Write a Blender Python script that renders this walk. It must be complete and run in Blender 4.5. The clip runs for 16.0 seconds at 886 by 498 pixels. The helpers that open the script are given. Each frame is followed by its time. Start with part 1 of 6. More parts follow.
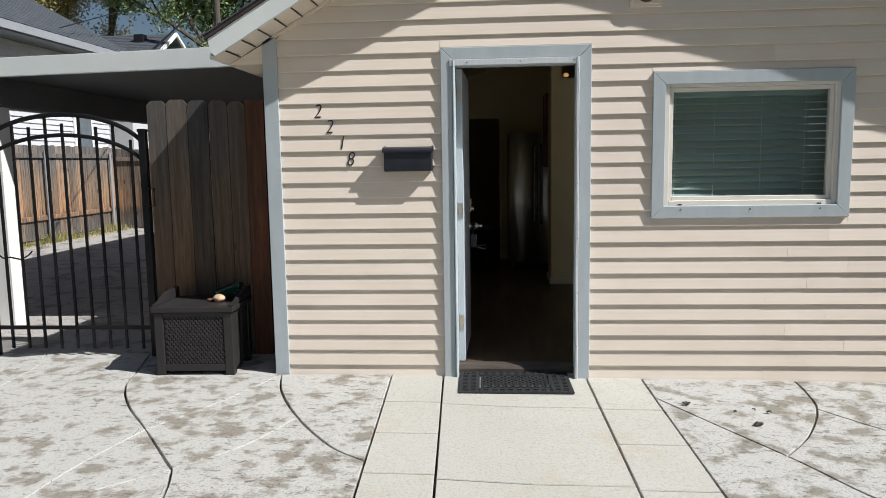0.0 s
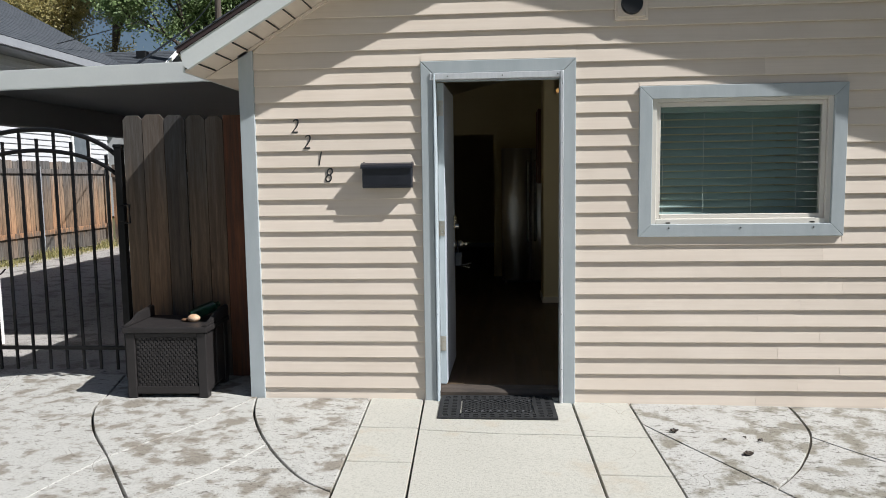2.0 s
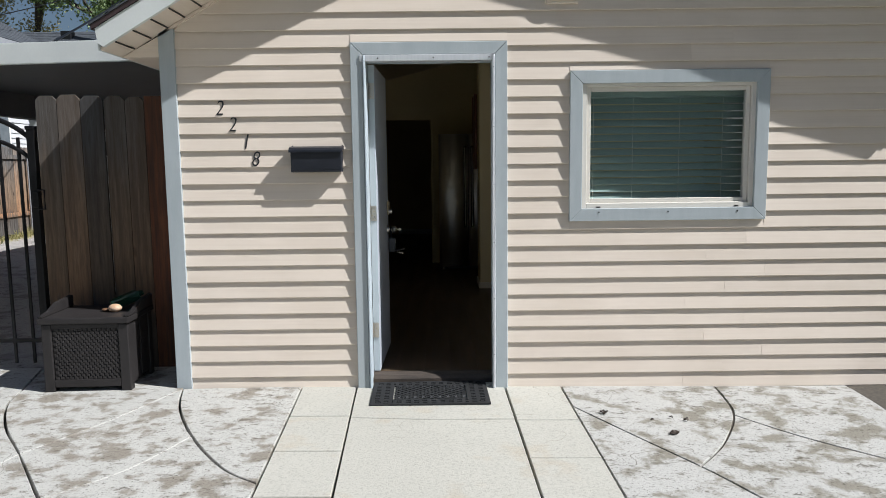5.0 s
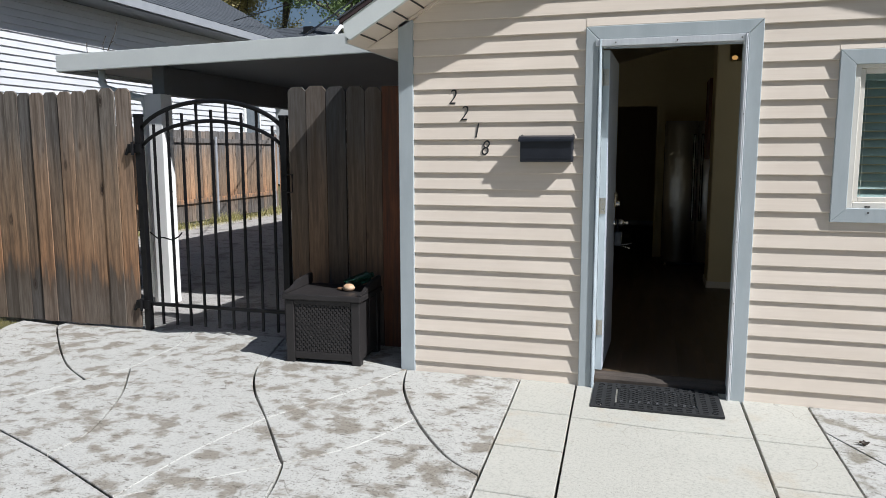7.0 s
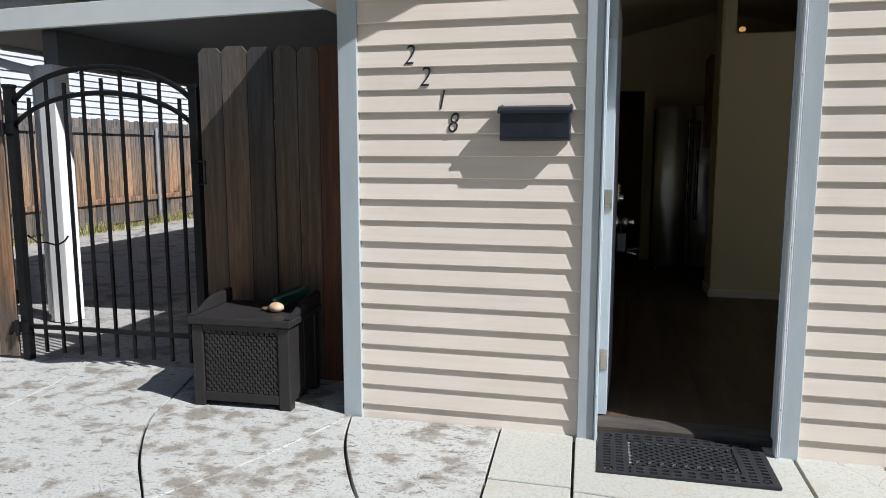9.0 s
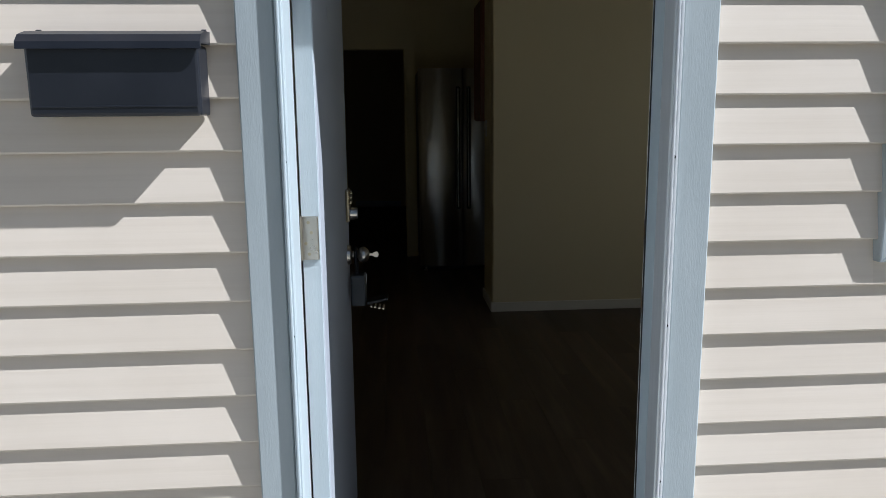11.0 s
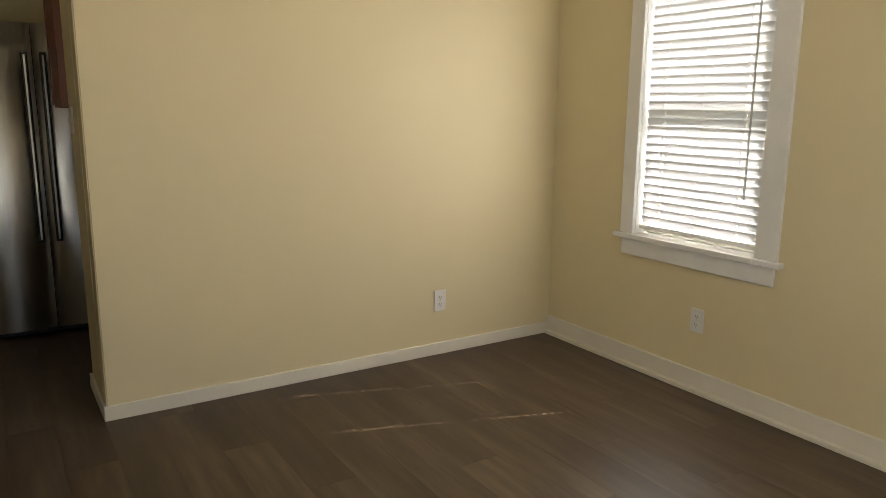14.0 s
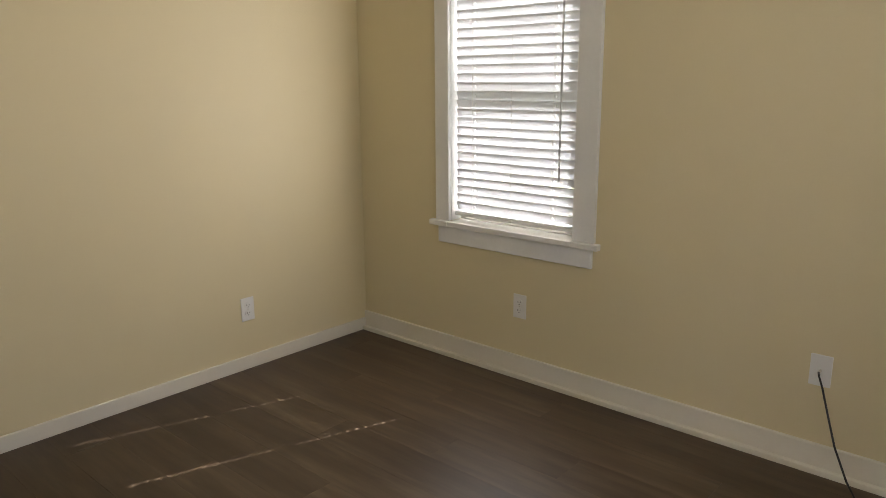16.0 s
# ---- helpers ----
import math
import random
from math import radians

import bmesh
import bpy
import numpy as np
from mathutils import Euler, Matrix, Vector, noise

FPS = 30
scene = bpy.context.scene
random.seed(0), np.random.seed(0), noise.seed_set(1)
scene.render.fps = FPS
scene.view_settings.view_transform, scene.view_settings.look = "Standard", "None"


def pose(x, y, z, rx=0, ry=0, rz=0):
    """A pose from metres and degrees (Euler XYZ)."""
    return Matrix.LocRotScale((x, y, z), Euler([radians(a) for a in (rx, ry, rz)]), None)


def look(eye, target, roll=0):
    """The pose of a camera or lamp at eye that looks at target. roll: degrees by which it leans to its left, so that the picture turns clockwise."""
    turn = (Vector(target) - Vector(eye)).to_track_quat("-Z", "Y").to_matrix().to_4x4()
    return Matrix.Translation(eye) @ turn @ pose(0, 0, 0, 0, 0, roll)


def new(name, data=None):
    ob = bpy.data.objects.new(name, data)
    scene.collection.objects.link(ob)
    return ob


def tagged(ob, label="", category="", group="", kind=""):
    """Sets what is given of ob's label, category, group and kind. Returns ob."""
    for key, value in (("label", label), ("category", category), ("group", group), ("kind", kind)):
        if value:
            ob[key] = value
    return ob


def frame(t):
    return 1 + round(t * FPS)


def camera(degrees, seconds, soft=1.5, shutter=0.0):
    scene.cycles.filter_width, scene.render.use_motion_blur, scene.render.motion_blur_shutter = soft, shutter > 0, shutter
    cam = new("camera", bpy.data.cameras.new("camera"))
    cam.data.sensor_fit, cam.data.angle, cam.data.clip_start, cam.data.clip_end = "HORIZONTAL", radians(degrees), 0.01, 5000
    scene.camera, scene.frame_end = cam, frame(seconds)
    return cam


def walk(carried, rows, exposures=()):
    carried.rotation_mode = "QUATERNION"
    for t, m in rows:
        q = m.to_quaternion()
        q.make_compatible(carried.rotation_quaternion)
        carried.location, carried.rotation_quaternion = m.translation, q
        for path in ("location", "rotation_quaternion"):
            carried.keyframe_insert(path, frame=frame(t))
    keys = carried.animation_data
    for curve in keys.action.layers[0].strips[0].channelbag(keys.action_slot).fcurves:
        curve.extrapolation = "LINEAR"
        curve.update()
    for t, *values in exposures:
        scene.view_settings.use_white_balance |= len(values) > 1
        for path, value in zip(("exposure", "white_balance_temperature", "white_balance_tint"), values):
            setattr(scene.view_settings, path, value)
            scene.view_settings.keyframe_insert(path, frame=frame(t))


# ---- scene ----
cam = camera(62.9, 16.0, soft=0.6)
PATH = [
    (0, (0.22, -4.784, 1.432), (0.082, -2.803, 1.192), -0.9),
    (0.5, (0.19, -4.777, 1.437), (0.033, -2.796, 1.206), -0.9),
    (1, (0.192, -4.746, 1.433), (0.024, -2.765, 1.214), -0.8),
    (1.5, (0.261, -4.694, 1.428), (0.096, -2.711, 1.221), -0.8),
    (2, (0.361, -4.619, 1.432), (0.212, -2.634, 1.236), -0.8),
    (2.5, (0.401, -4.583, 1.402), (0.3, -2.594, 1.223), -0.8),
    (3, (0.411, -4.564, 1.402), (0.396, -2.573, 1.214), -0.9),
    (3.2, (0.432, -4.566, 1.388), (0.464, -2.576, 1.194), -1.0),
    (5.3, (0.42, -4.566, 1.425), (0.416, -2.58, 1.191), -0.5),
    (5.5, (0.391, -4.56, 1.436), (0.273, -2.577, 1.203), -0.3),
    (6, (0.389, -4.553, 1.455), (0.057, -2.595, 1.222), 0.0),
    (6.5, (0.376, -4.529, 1.441), (-0.074, -2.595, 1.198), 0.1),
    (7, (0.292, -4.454, 1.434), (-0.257, -2.55, 1.168), -0.1),
    (7.5, (0.076, -4.307, 1.415), (-0.55, -2.428, 1.136), -0.2),
    (8, (0.017, -4.077, 1.401), (-0.625, -2.205, 1.115), -0.2),
    (8.5, (0.068, -3.742, 1.4), (-0.518, -1.85, 1.122), -0.1),
    (9, (0.039, -3.357, 1.329), (-0.423, -1.43, 1.06), -0.0),
    (9.5, (0.029, -2.905, 1.293), (-0.253, -0.943, 1.026), -0.1),
    (9.7, (0.038, -2.709, 1.299), (-0.155, -0.736, 1.031), -0.3),
    (11.8, (0.236, -0.845, 1.398), (0.516, 1.086, 0.953), -0.2),
    (12, (0.231, -0.693, 1.405), (0.56, 1.223, 0.934), -0.1),
    (12.5, (0.295, -0.384, 1.393), (0.772, 1.489, 0.882), 0.1),
    (13, (0.385, -0.112, 1.362), (1.062, 1.7, 0.854), 0.2),
    (13.5, (0.469, 0.016, 1.375), (1.336, 1.756, 0.906), 0.3),
    (14, (0.528, 0.155, 1.378), (1.576, 1.813, 0.988), 0.5),
    (14.3, (0.643, 0.19, 1.396), (1.756, 1.816, 1.059), 0.2),
    (14.5, (0.636, 0.26, 1.434), (1.827, 1.839, 1.145), 0.2),
    (15, (0.635, 0.357, 1.508), (1.937, 1.87, 1.379), 0.1),
    (15.2, (0.614, 0.395, 1.538), (1.957, 1.875, 1.452), 0.1),
    (15.5, (0.622, 0.423, 1.513), (2.023, 1.846, 1.398), -0.3),
    (15.8, (0.649, 0.442, 1.452), (2.108, 1.776, 1.145), -0.1),
    (16, (0.663, 0.423, 1.421), (2.118, 1.717, 0.964), -0.4),
]
walk(cam, [(t, look(*r)) for t, *r in PATH],
     exposures=[(0, -0.1, 6300, 10), (3, -0.1, 6250, 10), (5.5, -0.1, 6120, 10), (9.5, -0.1, 5970, 10), (10.6, -0.05, 5850, 9), (11.8, 0.05, 5600, 8), (12.2, 0.8, 5600, 8), (12.6, 2.0, 6100, 8),
                (13.0, 2.52, 7000, 8), (13.5, 3.1, 7700, 12), (14.0, 3.05, 6800, 13), (14.5, 2.78, 6450, 15), (15.1, 2.82, 6250, 17), (15.5, 2.66, 6250, 16), (16, 2.84, 6450, 16)])

# ---- world and sun ----
SUN_WAY = Vector((-0.155, 0.0553, -0.167)).normalized()
world = bpy.data.worlds.new("sky")
world.use_nodes = True
scene.world = world
wn, wl = world.node_tree.nodes, world.node_tree.links
wn.clear()
w_out = wn.new("ShaderNodeOutputWorld")
w_bg = wn.new("ShaderNodeBackground")
w_sky = wn.new("ShaderNodeTexSky")
w_sky.sky_type = "NISHITA"
w_sky.sun_disc = False
w_sky.sun_elevation = math.asin(-SUN_WAY.z)
w_sky.sun_rotation = math.atan2(-SUN_WAY.x, -SUN_WAY.y)
w_bg.inputs["Strength"].default_value = 0.05
wl.new(w_sky.outputs[0], w_bg.inputs[0])
wl.new(w_bg.outputs[0], w_out.inputs[0])
sun = new("sun", bpy.data.lights.new("sun", "SUN"))
sun.data.energy, sun.data.angle, sun.data.color = 6.75, radians(0.5), (1.0, 0.97, 0.93)
sun.matrix_world = look((8, -4, 12), Vector((8, -4, 12)) + SUN_WAY)

# daylight that comes in through the front window
day = new("front_window_daylight", bpy.data.lights.new("front_window_daylight", "AREA"))
day.data.shape, day.data.size, day.data.size_y = "RECTANGLE", 0.98, 0.70
day.data.energy, day.data.color = 1.35, (1.0, 0.96, 0.90)
day.matrix_world = look((1.86, 0.24, 1.50), (1.86, 1.24, 1.45))

# daylight that comes in through the side window
side_day = new("side_window_daylight", bpy.data.lights.new("side_window_daylight", "AREA"))
side_day.data.shape, side_day.data.size, side_day.data.size_y = "RECTANGLE", 0.66, 1.20
side_day.data.energy, side_day.data.color = 1.6, (1.0, 0.97, 0.93)
side_day.matrix_world = look((3.30, 2.37, 1.38), (2.30, 2.37, 1.38))


# ---- materials ----
def nodes_of(name):
    m = bpy.data.materials.new(name)
    m.use_nodes = True
    n, l = m.node_tree.nodes, m.node_tree.links
    return m, n, l, n["Principled BSDF"]


def position(n, l, scale, jitter=True):
    """World position, stretched, and shifted from object to object."""
    geo, mp = n.new("ShaderNodeNewGeometry"), n.new("ShaderNodeMapping")
    mp.inputs["Scale"].default_value = scale
    src = geo.outputs["Position"]
    if jitter:
        info, mul, add = n.new("ShaderNodeObjectInfo"), n.new("ShaderNodeMath"), n.new("ShaderNodeVectorMath")
        mul.operation, add.operation = "MULTIPLY", "ADD"
        mul.inputs[1].default_value = 37.0
        l.new(info.outputs["Random"], mul.inputs[0])
        l.new(src, add.inputs[0])
        l.new(mul.outputs[0], add.inputs[1])
        src = add.outputs[0]
    l.new(src, mp.inputs["Vector"])
    return mp.outputs[0]


def noise_at(n, l, vec, scale, detail=4.0, rough=0.55):
    t = n.new("ShaderNodeTexNoise")
    t.inputs["Scale"].default_value, t.inputs["Detail"].default_value, t.inputs["Roughness"].default_value = scale, detail, rough
    l.new(vec, t.inputs["Vector"])
    return t.outputs["Fac"]


def ramp(n, l, fac, stops):
    r = n.new("ShaderNodeValToRGB")
    while len(r.color_ramp.elements) < len(stops):
        r.color_ramp.elements.new(0.5)
    for e, (p, c) in zip(r.color_ramp.elements, stops):
        e.position, e.color = p, (*c, 1)
    l.new(fac, r.inputs[0])
    return r.outputs[0]


def mixed(n, l, fac, a, b, mode="MIX"):
    m = n.new("ShaderNodeMix")
    m.data_type, m.blend_type = "RGBA", mode
    for sock, v in ((0, fac), (6, a), (7, b)):
        if isinstance(v, (float, int)):
            m.inputs[sock].default_value = v
        elif isinstance(v, tuple):
            m.inputs[sock].default_value = (*v, 1)
        else:
            l.new(v, m.inputs[sock])
    return m.outputs[2]


def bumped(n, l, bsdf, height, strength, dist=0.01):
    b = n.new("ShaderNodeBump")
    b.inputs["Strength"].default_value, b.inputs["Distance"].default_value = strength, dist
    l.new(height, b.inputs["Height"])
    l.new(b.outputs[0], bsdf.inputs["Normal"])


def surface(name, dark, light, scale=(1, 1, 1), freq=6.0, rough=0.6, bump=0.15, metal=0.0, fine=60.0, jitter=True, spec=0.5):
    """A plain surface whose colour drifts between two near tones, with fine grain."""
    m, n, l, b = nodes_of(name)
    vec = position(n, l, scale, jitter)
    big, small = noise_at(n, l, vec, freq), noise_at(n, l, vec, fine, 3.0)
    col = ramp(n, l, big, [(0.3, dark), (0.7, light)])
    col = mixed(n, l, 0.25, col, ramp(n, l, small, [(0.3, dark), (0.7, light)]))
    l.new(col, b.inputs["Base Color"])
    b.inputs["Metallic"].default_value = metal
    b.inputs["Specular IOR Level"].default_value = spec
    l.new(ramp(n, l, big, [(0.2, (rough * 0.85,) * 3), (0.8, (min(1, rough * 1.15),) * 3)]), b.inputs["Roughness"])
    if bump:
        bumped(n, l, b, small, bump, 0.004)
    return m


def old_wood(name, tone=1.0, red=False, warm=1.0):
    """Weathered cedar: grey top, warm middle, dark damp foot, with grain along the board and knots."""
    m, n, l, b = nodes_of(name)
    vec = position(n, l, (14, 14, 1.3))
    flat = position(n, l, (1, 1, 1))
    grain, streak, blot = noise_at(n, l, vec, 4.0, 6.0, 0.65), noise_at(n, l, vec, 1.2, 3.0), noise_at(n, l, position(n, l, (26, 26, 1.0)), 1.0, 4.0, 0.55)
    geo, sep = n.new("ShaderNodeNewGeometry"), n.new("ShaderNodeSeparateXYZ")
    l.new(geo.outputs["Position"], sep.inputs[0])
    add = n.new("ShaderNodeMath")
    add.operation = "MULTIPLY_ADD"
    l.new(streak, add.inputs[0])
    add.inputs[1].default_value = 0.7
    l.new(sep.outputs["Z"], add.inputs[2])
    if red:
        tones = [(0.2, (0.11, 0.042, 0.022)), (0.7, (0.22, 0.085, 0.042))]
        body = ramp(n, l, streak, tones)
    else:
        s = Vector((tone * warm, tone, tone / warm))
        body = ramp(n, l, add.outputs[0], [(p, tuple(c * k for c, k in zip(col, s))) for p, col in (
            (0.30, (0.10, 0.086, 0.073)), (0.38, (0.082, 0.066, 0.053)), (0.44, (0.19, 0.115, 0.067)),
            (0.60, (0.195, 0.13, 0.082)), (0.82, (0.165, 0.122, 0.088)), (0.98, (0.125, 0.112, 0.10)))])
        sc = n.new("ShaderNodeMath")
        sc.operation = "MULTIPLY"
        sc.inputs[1].default_value = 0.5
        l.new(add.outputs[0], sc.inputs[0])
        l.new(sc.outputs[0], body.node.inputs[0])
    col = mixed(n, l, ramp(n, l, grain, [(0.34, (0.55,) * 3), (0.60, (0.0,) * 3)]), body, (0.05, 0.038, 0.03))
    col = mixed(n, l, ramp(n, l, blot, [(0.36, (0.6,) * 3), (0.52, (0.0,) * 3)]), col, (0.055, 0.042, 0.033))
    info = n.new("ShaderNodeObjectInfo")
    col = mixed(n, l, 1.0, col, ramp(n, l, info.outputs["Random"], [(0, (0.66, 0.70, 0.76)), (0.5, (1.0, 0.98, 0.96)), (1, (1.38, 1.22, 1.10))]), "MULTIPLY")
    vor = n.new("ShaderNodeTexVoronoi")
    vor.inputs["Scale"].default_value = 2.3
    l.new(position(n, l, (2.4, 2.4, 1)), vor.inputs["Vector"])
    col = mixed(n, l, ramp(n, l, vor.outputs["Distance"], [(0.05, (0.95,) * 3), (0.07, (0.4,) * 3), (0.09, (0.7,) * 3), (0.15, (0.0,) * 3)]), col, (0.03, 0.02, 0.015))
    l.new(col, b.inputs["Base Color"])
    b.inputs["Roughness"].default_value = 0.85
    b.inputs["Specular IOR Level"].default_value = 0.25
    bumped(n, l, b, grain, 0.5, 0.006)
    return m


def concrete(name, base, stain, amount, seed_shift, spot=7.0, clean=0.0):
    """Old patio concrete: pale, pitted, with brown leaf-shaped stains and hairline cracks."""
    m, n, l, b = nodes_of(name)
    vec = position(n, l, (1, 1, 1), False)
    shift = n.new("ShaderNodeVectorMath")
    shift.operation = "ADD"
    shift.inputs[1].default_value = (seed_shift, seed_shift * 0.7, 0)
    l.new(vec, shift.inputs[0])
    vec = shift.outputs[0]
    lean = n.new("ShaderNodeMapping")
    lean.inputs["Rotation"].default_value = (0, 0, 0.35)
    lean.inputs["Scale"].default_value = (0.6, 1.25, 1)
    l.new(vec, lean.inputs["Vector"])
    flow = lean.outputs[0]
    cloud, mid, fine = noise_at(n, l, vec, 1.3, 4.0), noise_at(n, l, vec, spot, 5.0, 0.6), noise_at(n, l, vec, 70.0, 5.0, 0.7)
    col = ramp(n, l, cloud, [(0.3, tuple(c * 0.86 for c in base)), (0.7, base)])
    col = mixed(n, l, 0.5, col, ramp(n, l, fine, [(0.28, tuple(c * 0.45 for c in base)), (0.5, base), (0.8, tuple(min(0.9, c * 1.1) for c in base))]))
    both = n.new("ShaderNodeMath")
    both.operation = "MULTIPLY_ADD"
    l.new(cloud, both.inputs[0])
    both.inputs[1].default_value = 0.45
    l.new(mid, both.inputs[2])
    spots = ramp(n, l, both.outputs[0], [(0.79 - amount, (0.0,) * 3), (0.90 - amount, (0.85,) * 3)])
    col = mixed(n, l, spots, col, mixed(n, l, fine, stain, tuple(c * 1.9 for c in stain)))
    speck = noise_at(n, l, flow, 17.0, 8.0, 0.8)
    col = mixed(n, l, ramp(n, l, speck, [(0.555 + clean, (0.0,) * 3), (0.625 + clean, (0.9,) * 3)]), col, tuple(c * 0.8 for c in stain))
    col = mixed(n, l, ramp(n, l, noise_at(n, l, vec, 95.0, 3.0, 0.7), [(0.60 + clean, (0.0,) * 3), (0.65 + clean, (0.9,) * 3)]), col, tuple(c * 0.4 for c in stain))
    warp = n.new("ShaderNodeVectorMath")
    warp.operation = "ADD"
    tex = n.new("ShaderNodeTexNoise")
    tex.inputs["Scale"].default_value = 2.5
    l.new(vec, tex.inputs["Vector"])
    l.new(vec, warp.inputs[0])
    l.new(tex.outputs["Color"], warp.inputs[1])
    vor = n.new("ShaderNodeTexVoronoi")
    vor.feature = "DISTANCE_TO_EDGE"
    vor.inputs["Scale"].default_value = 1.7
    l.new(warp.outputs[0], vor.inputs["Vector"])
    crack = ramp(n, l, vor.outputs["Distance"], [(0.0, (0.95,) * 3), (0.007, (0.0,) * 3)])
    patch = ramp(n, l, noise_at(n, l, vec, 0.8, 2.0), [(0.5, (0.0,) * 3), (0.6, (1.0,) * 3)])
    col = mixed(n, l, mixed(n, l, 1.0, crack, patch, "MULTIPLY"), col, tuple(c * 0.8 for c in stain))
    l.new(col, b.inputs["Base Color"])
    b.inputs["Roughness"].default_value = 0.88
    b.inputs["Specular IOR Level"].default_value = 0.3
    bumped(n, l, b, mixed(n, l, 0.5, fine, speck), 0.7, 0.005)
    return m


def plank_floor(name):
    m, n, l, b = nodes_of(name)
    vec = position(n, l, (9, 0.9, 1))
    grain, wide = noise_at(n, l, vec, 3.0, 6.0, 0.6), noise_at(n, l, vec, 0.9, 3.0)
    col = ramp(n, l, wide, [(0.25, (0.058, 0.039, 0.024)), (0.55, (0.102, 0.071, 0.044)), (0.8, (0.165, 0.122, 0.080))])
    col = mixed(n, l, ramp(n, l, grain, [(0.35, (0.55,) * 3), (0.6, (0.0,) * 3)]), col, (0.035, 0.021, 0.014))
    info = n.new("ShaderNodeObjectInfo")
    col = mixed(n, l, 1.0, col, ramp(n, l, info.outputs["Random"], [(0, (0.90, 0.90, 0.91)), (1, (1.10, 1.10, 1.09))]), "MULTIPLY")
    l.new(col, b.inputs["Base Color"])
    l.new(ramp(n, l, grain, [(0.2, (0.34,) * 3), (0.8, (0.5,) * 3)]), b.inputs["Roughness"])
    b.inputs["Specular IOR Level"].default_value = 0.35
    bumped(n, l, b, grain, 0.12, 0.002)
    return m


def brushed_steel(name):
    m, n, l, b = nodes_of(name)
    vec = position(n, l, (300, 300, 2), False)
    g = noise_at(n, l, vec, 1.0, 3.0)
    l.new(ramp(n, l, g, [(0.2, (0.76, 0.74, 0.71)), (0.8, (0.86, 0.84, 0.80))]), b.inputs["Base Color"])
    b.inputs["Metallic"].default_value = 1.0
    b.inputs["Roughness"].default_value = 0.38
    b.inputs["Anisotropic"].default_value = 0.95
    b.inputs["Anisotropic Rotation"].default_value = 0.25
    tan = n.new("ShaderNodeTangent")
    tan.direction_type, tan.axis = "RADIAL", "Z"
    l.new(tan.outputs[0], b.inputs["Tangent"])
    bumped(n, l, b, g, 0.03, 0.001)
    return m


def clear_glass(name, tint=(0.9, 0.95, 0.93), ior=1.5):
    m, n, l, b = nodes_of(name)
    out = n["Material Output"]
    n.remove(b)
    tr, gl, fr, mx = n.new("ShaderNodeBsdfTransparent"), n.new("ShaderNodeBsdfGlossy"), n.new("ShaderNodeFresnel"), n.new("ShaderNodeMixShader")
    tr.inputs[0].default_value = (*tint, 1)
    gl.inputs["Roughness"].default_value = 0.01
    fr.inputs[0].default_value = ior
    l.new(fr.outputs[0], mx.inputs[0])
    l.new(tr.outputs[0], mx.inputs[1])
    l.new(gl.outputs[0], mx.inputs[2])
    l.new(mx.outputs[0], out.inputs[0])
    return m


def thin_plastic(name, col, through_share):
    """White vinyl slat that lets some light through."""
    m, n, l, b = nodes_of(name)
    out = n["Material Output"]
    b.inputs["Base Color"].default_value = (*col, 1)
    b.inputs["Roughness"].default_value = 0.4
    t, mx = n.new("ShaderNodeBsdfTranslucent"), n.new("ShaderNodeMixShader")
    t.inputs[0].default_value = (*col, 1)
    mx.inputs[0].default_value = through_share
    l.new(b.outputs[0], mx.inputs[1])
    l.new(t.outputs[0], mx.inputs[2])
    l.new(mx.outputs[0], out.inputs[0])
    return m


def glow(name, col, power):
    m, n, l, b = nodes_of(name)
    b.inputs["Emission Color"].default_value = (*col, 1)
    b.inputs["Emission Strength"].default_value = power
    b.inputs["Base Color"].default_value = (*col, 1)
    return m


def leaves(name, a, c):
    m, n, l, b = nodes_of(name)
    out = n["Material Output"]
    geo = n.new("ShaderNodeNewGeometry")
    col = ramp(n, l, geo.outputs["Random Per Island"], [(0.0, a), (1.0, c)])
    l.new(col, b.inputs["Base Color"])
    b.inputs["Roughness"].default_value = 0.55
    t, mx = n.new("ShaderNodeBsdfTranslucent"), n.new("ShaderNodeMixShader")
    l.new(col, t.inputs[0])
    mx.inputs[0].default_value = 0.35
    l.new(b.outputs[0], mx.inputs[1])
    l.new(t.outputs[0], mx.inputs[2])
    l.new(mx.outputs[0], out.inputs[0])
    return m


def siding_paint(name, a, c):
    """Vinyl siding with faint pressed wood grain along the board and thin dirt."""
    m, n, l, b = nodes_of(name)
    vec = position(n, l, (1.2, 1.2, 60))
    grain, dirt = noise_at(n, l, vec, 1.0, 5.0, 0.6), noise_at(n, l, position(n, l, (1, 1, 1)), 2.2, 4.0)
    col = mixed(n, l, 0.35, ramp(n, l, dirt, [(0.3, a), (0.65, c)]), ramp(n, l, grain, [(0.35, a), (0.55, c)]))
    info = n.new("ShaderNodeObjectInfo")
    col = mixed(n, l, 1.0, col, ramp(n, l, info.outputs["Random"], [(0, (0.96,) * 3), (1, (1.02,) * 3)]), "MULTIPLY")
    l.new(col, b.inputs["Base Color"])
    b.inputs["Roughness"].default_value = 0.5
    bumped(n, l, b, grain, 0.22, 0.0015)
    return m


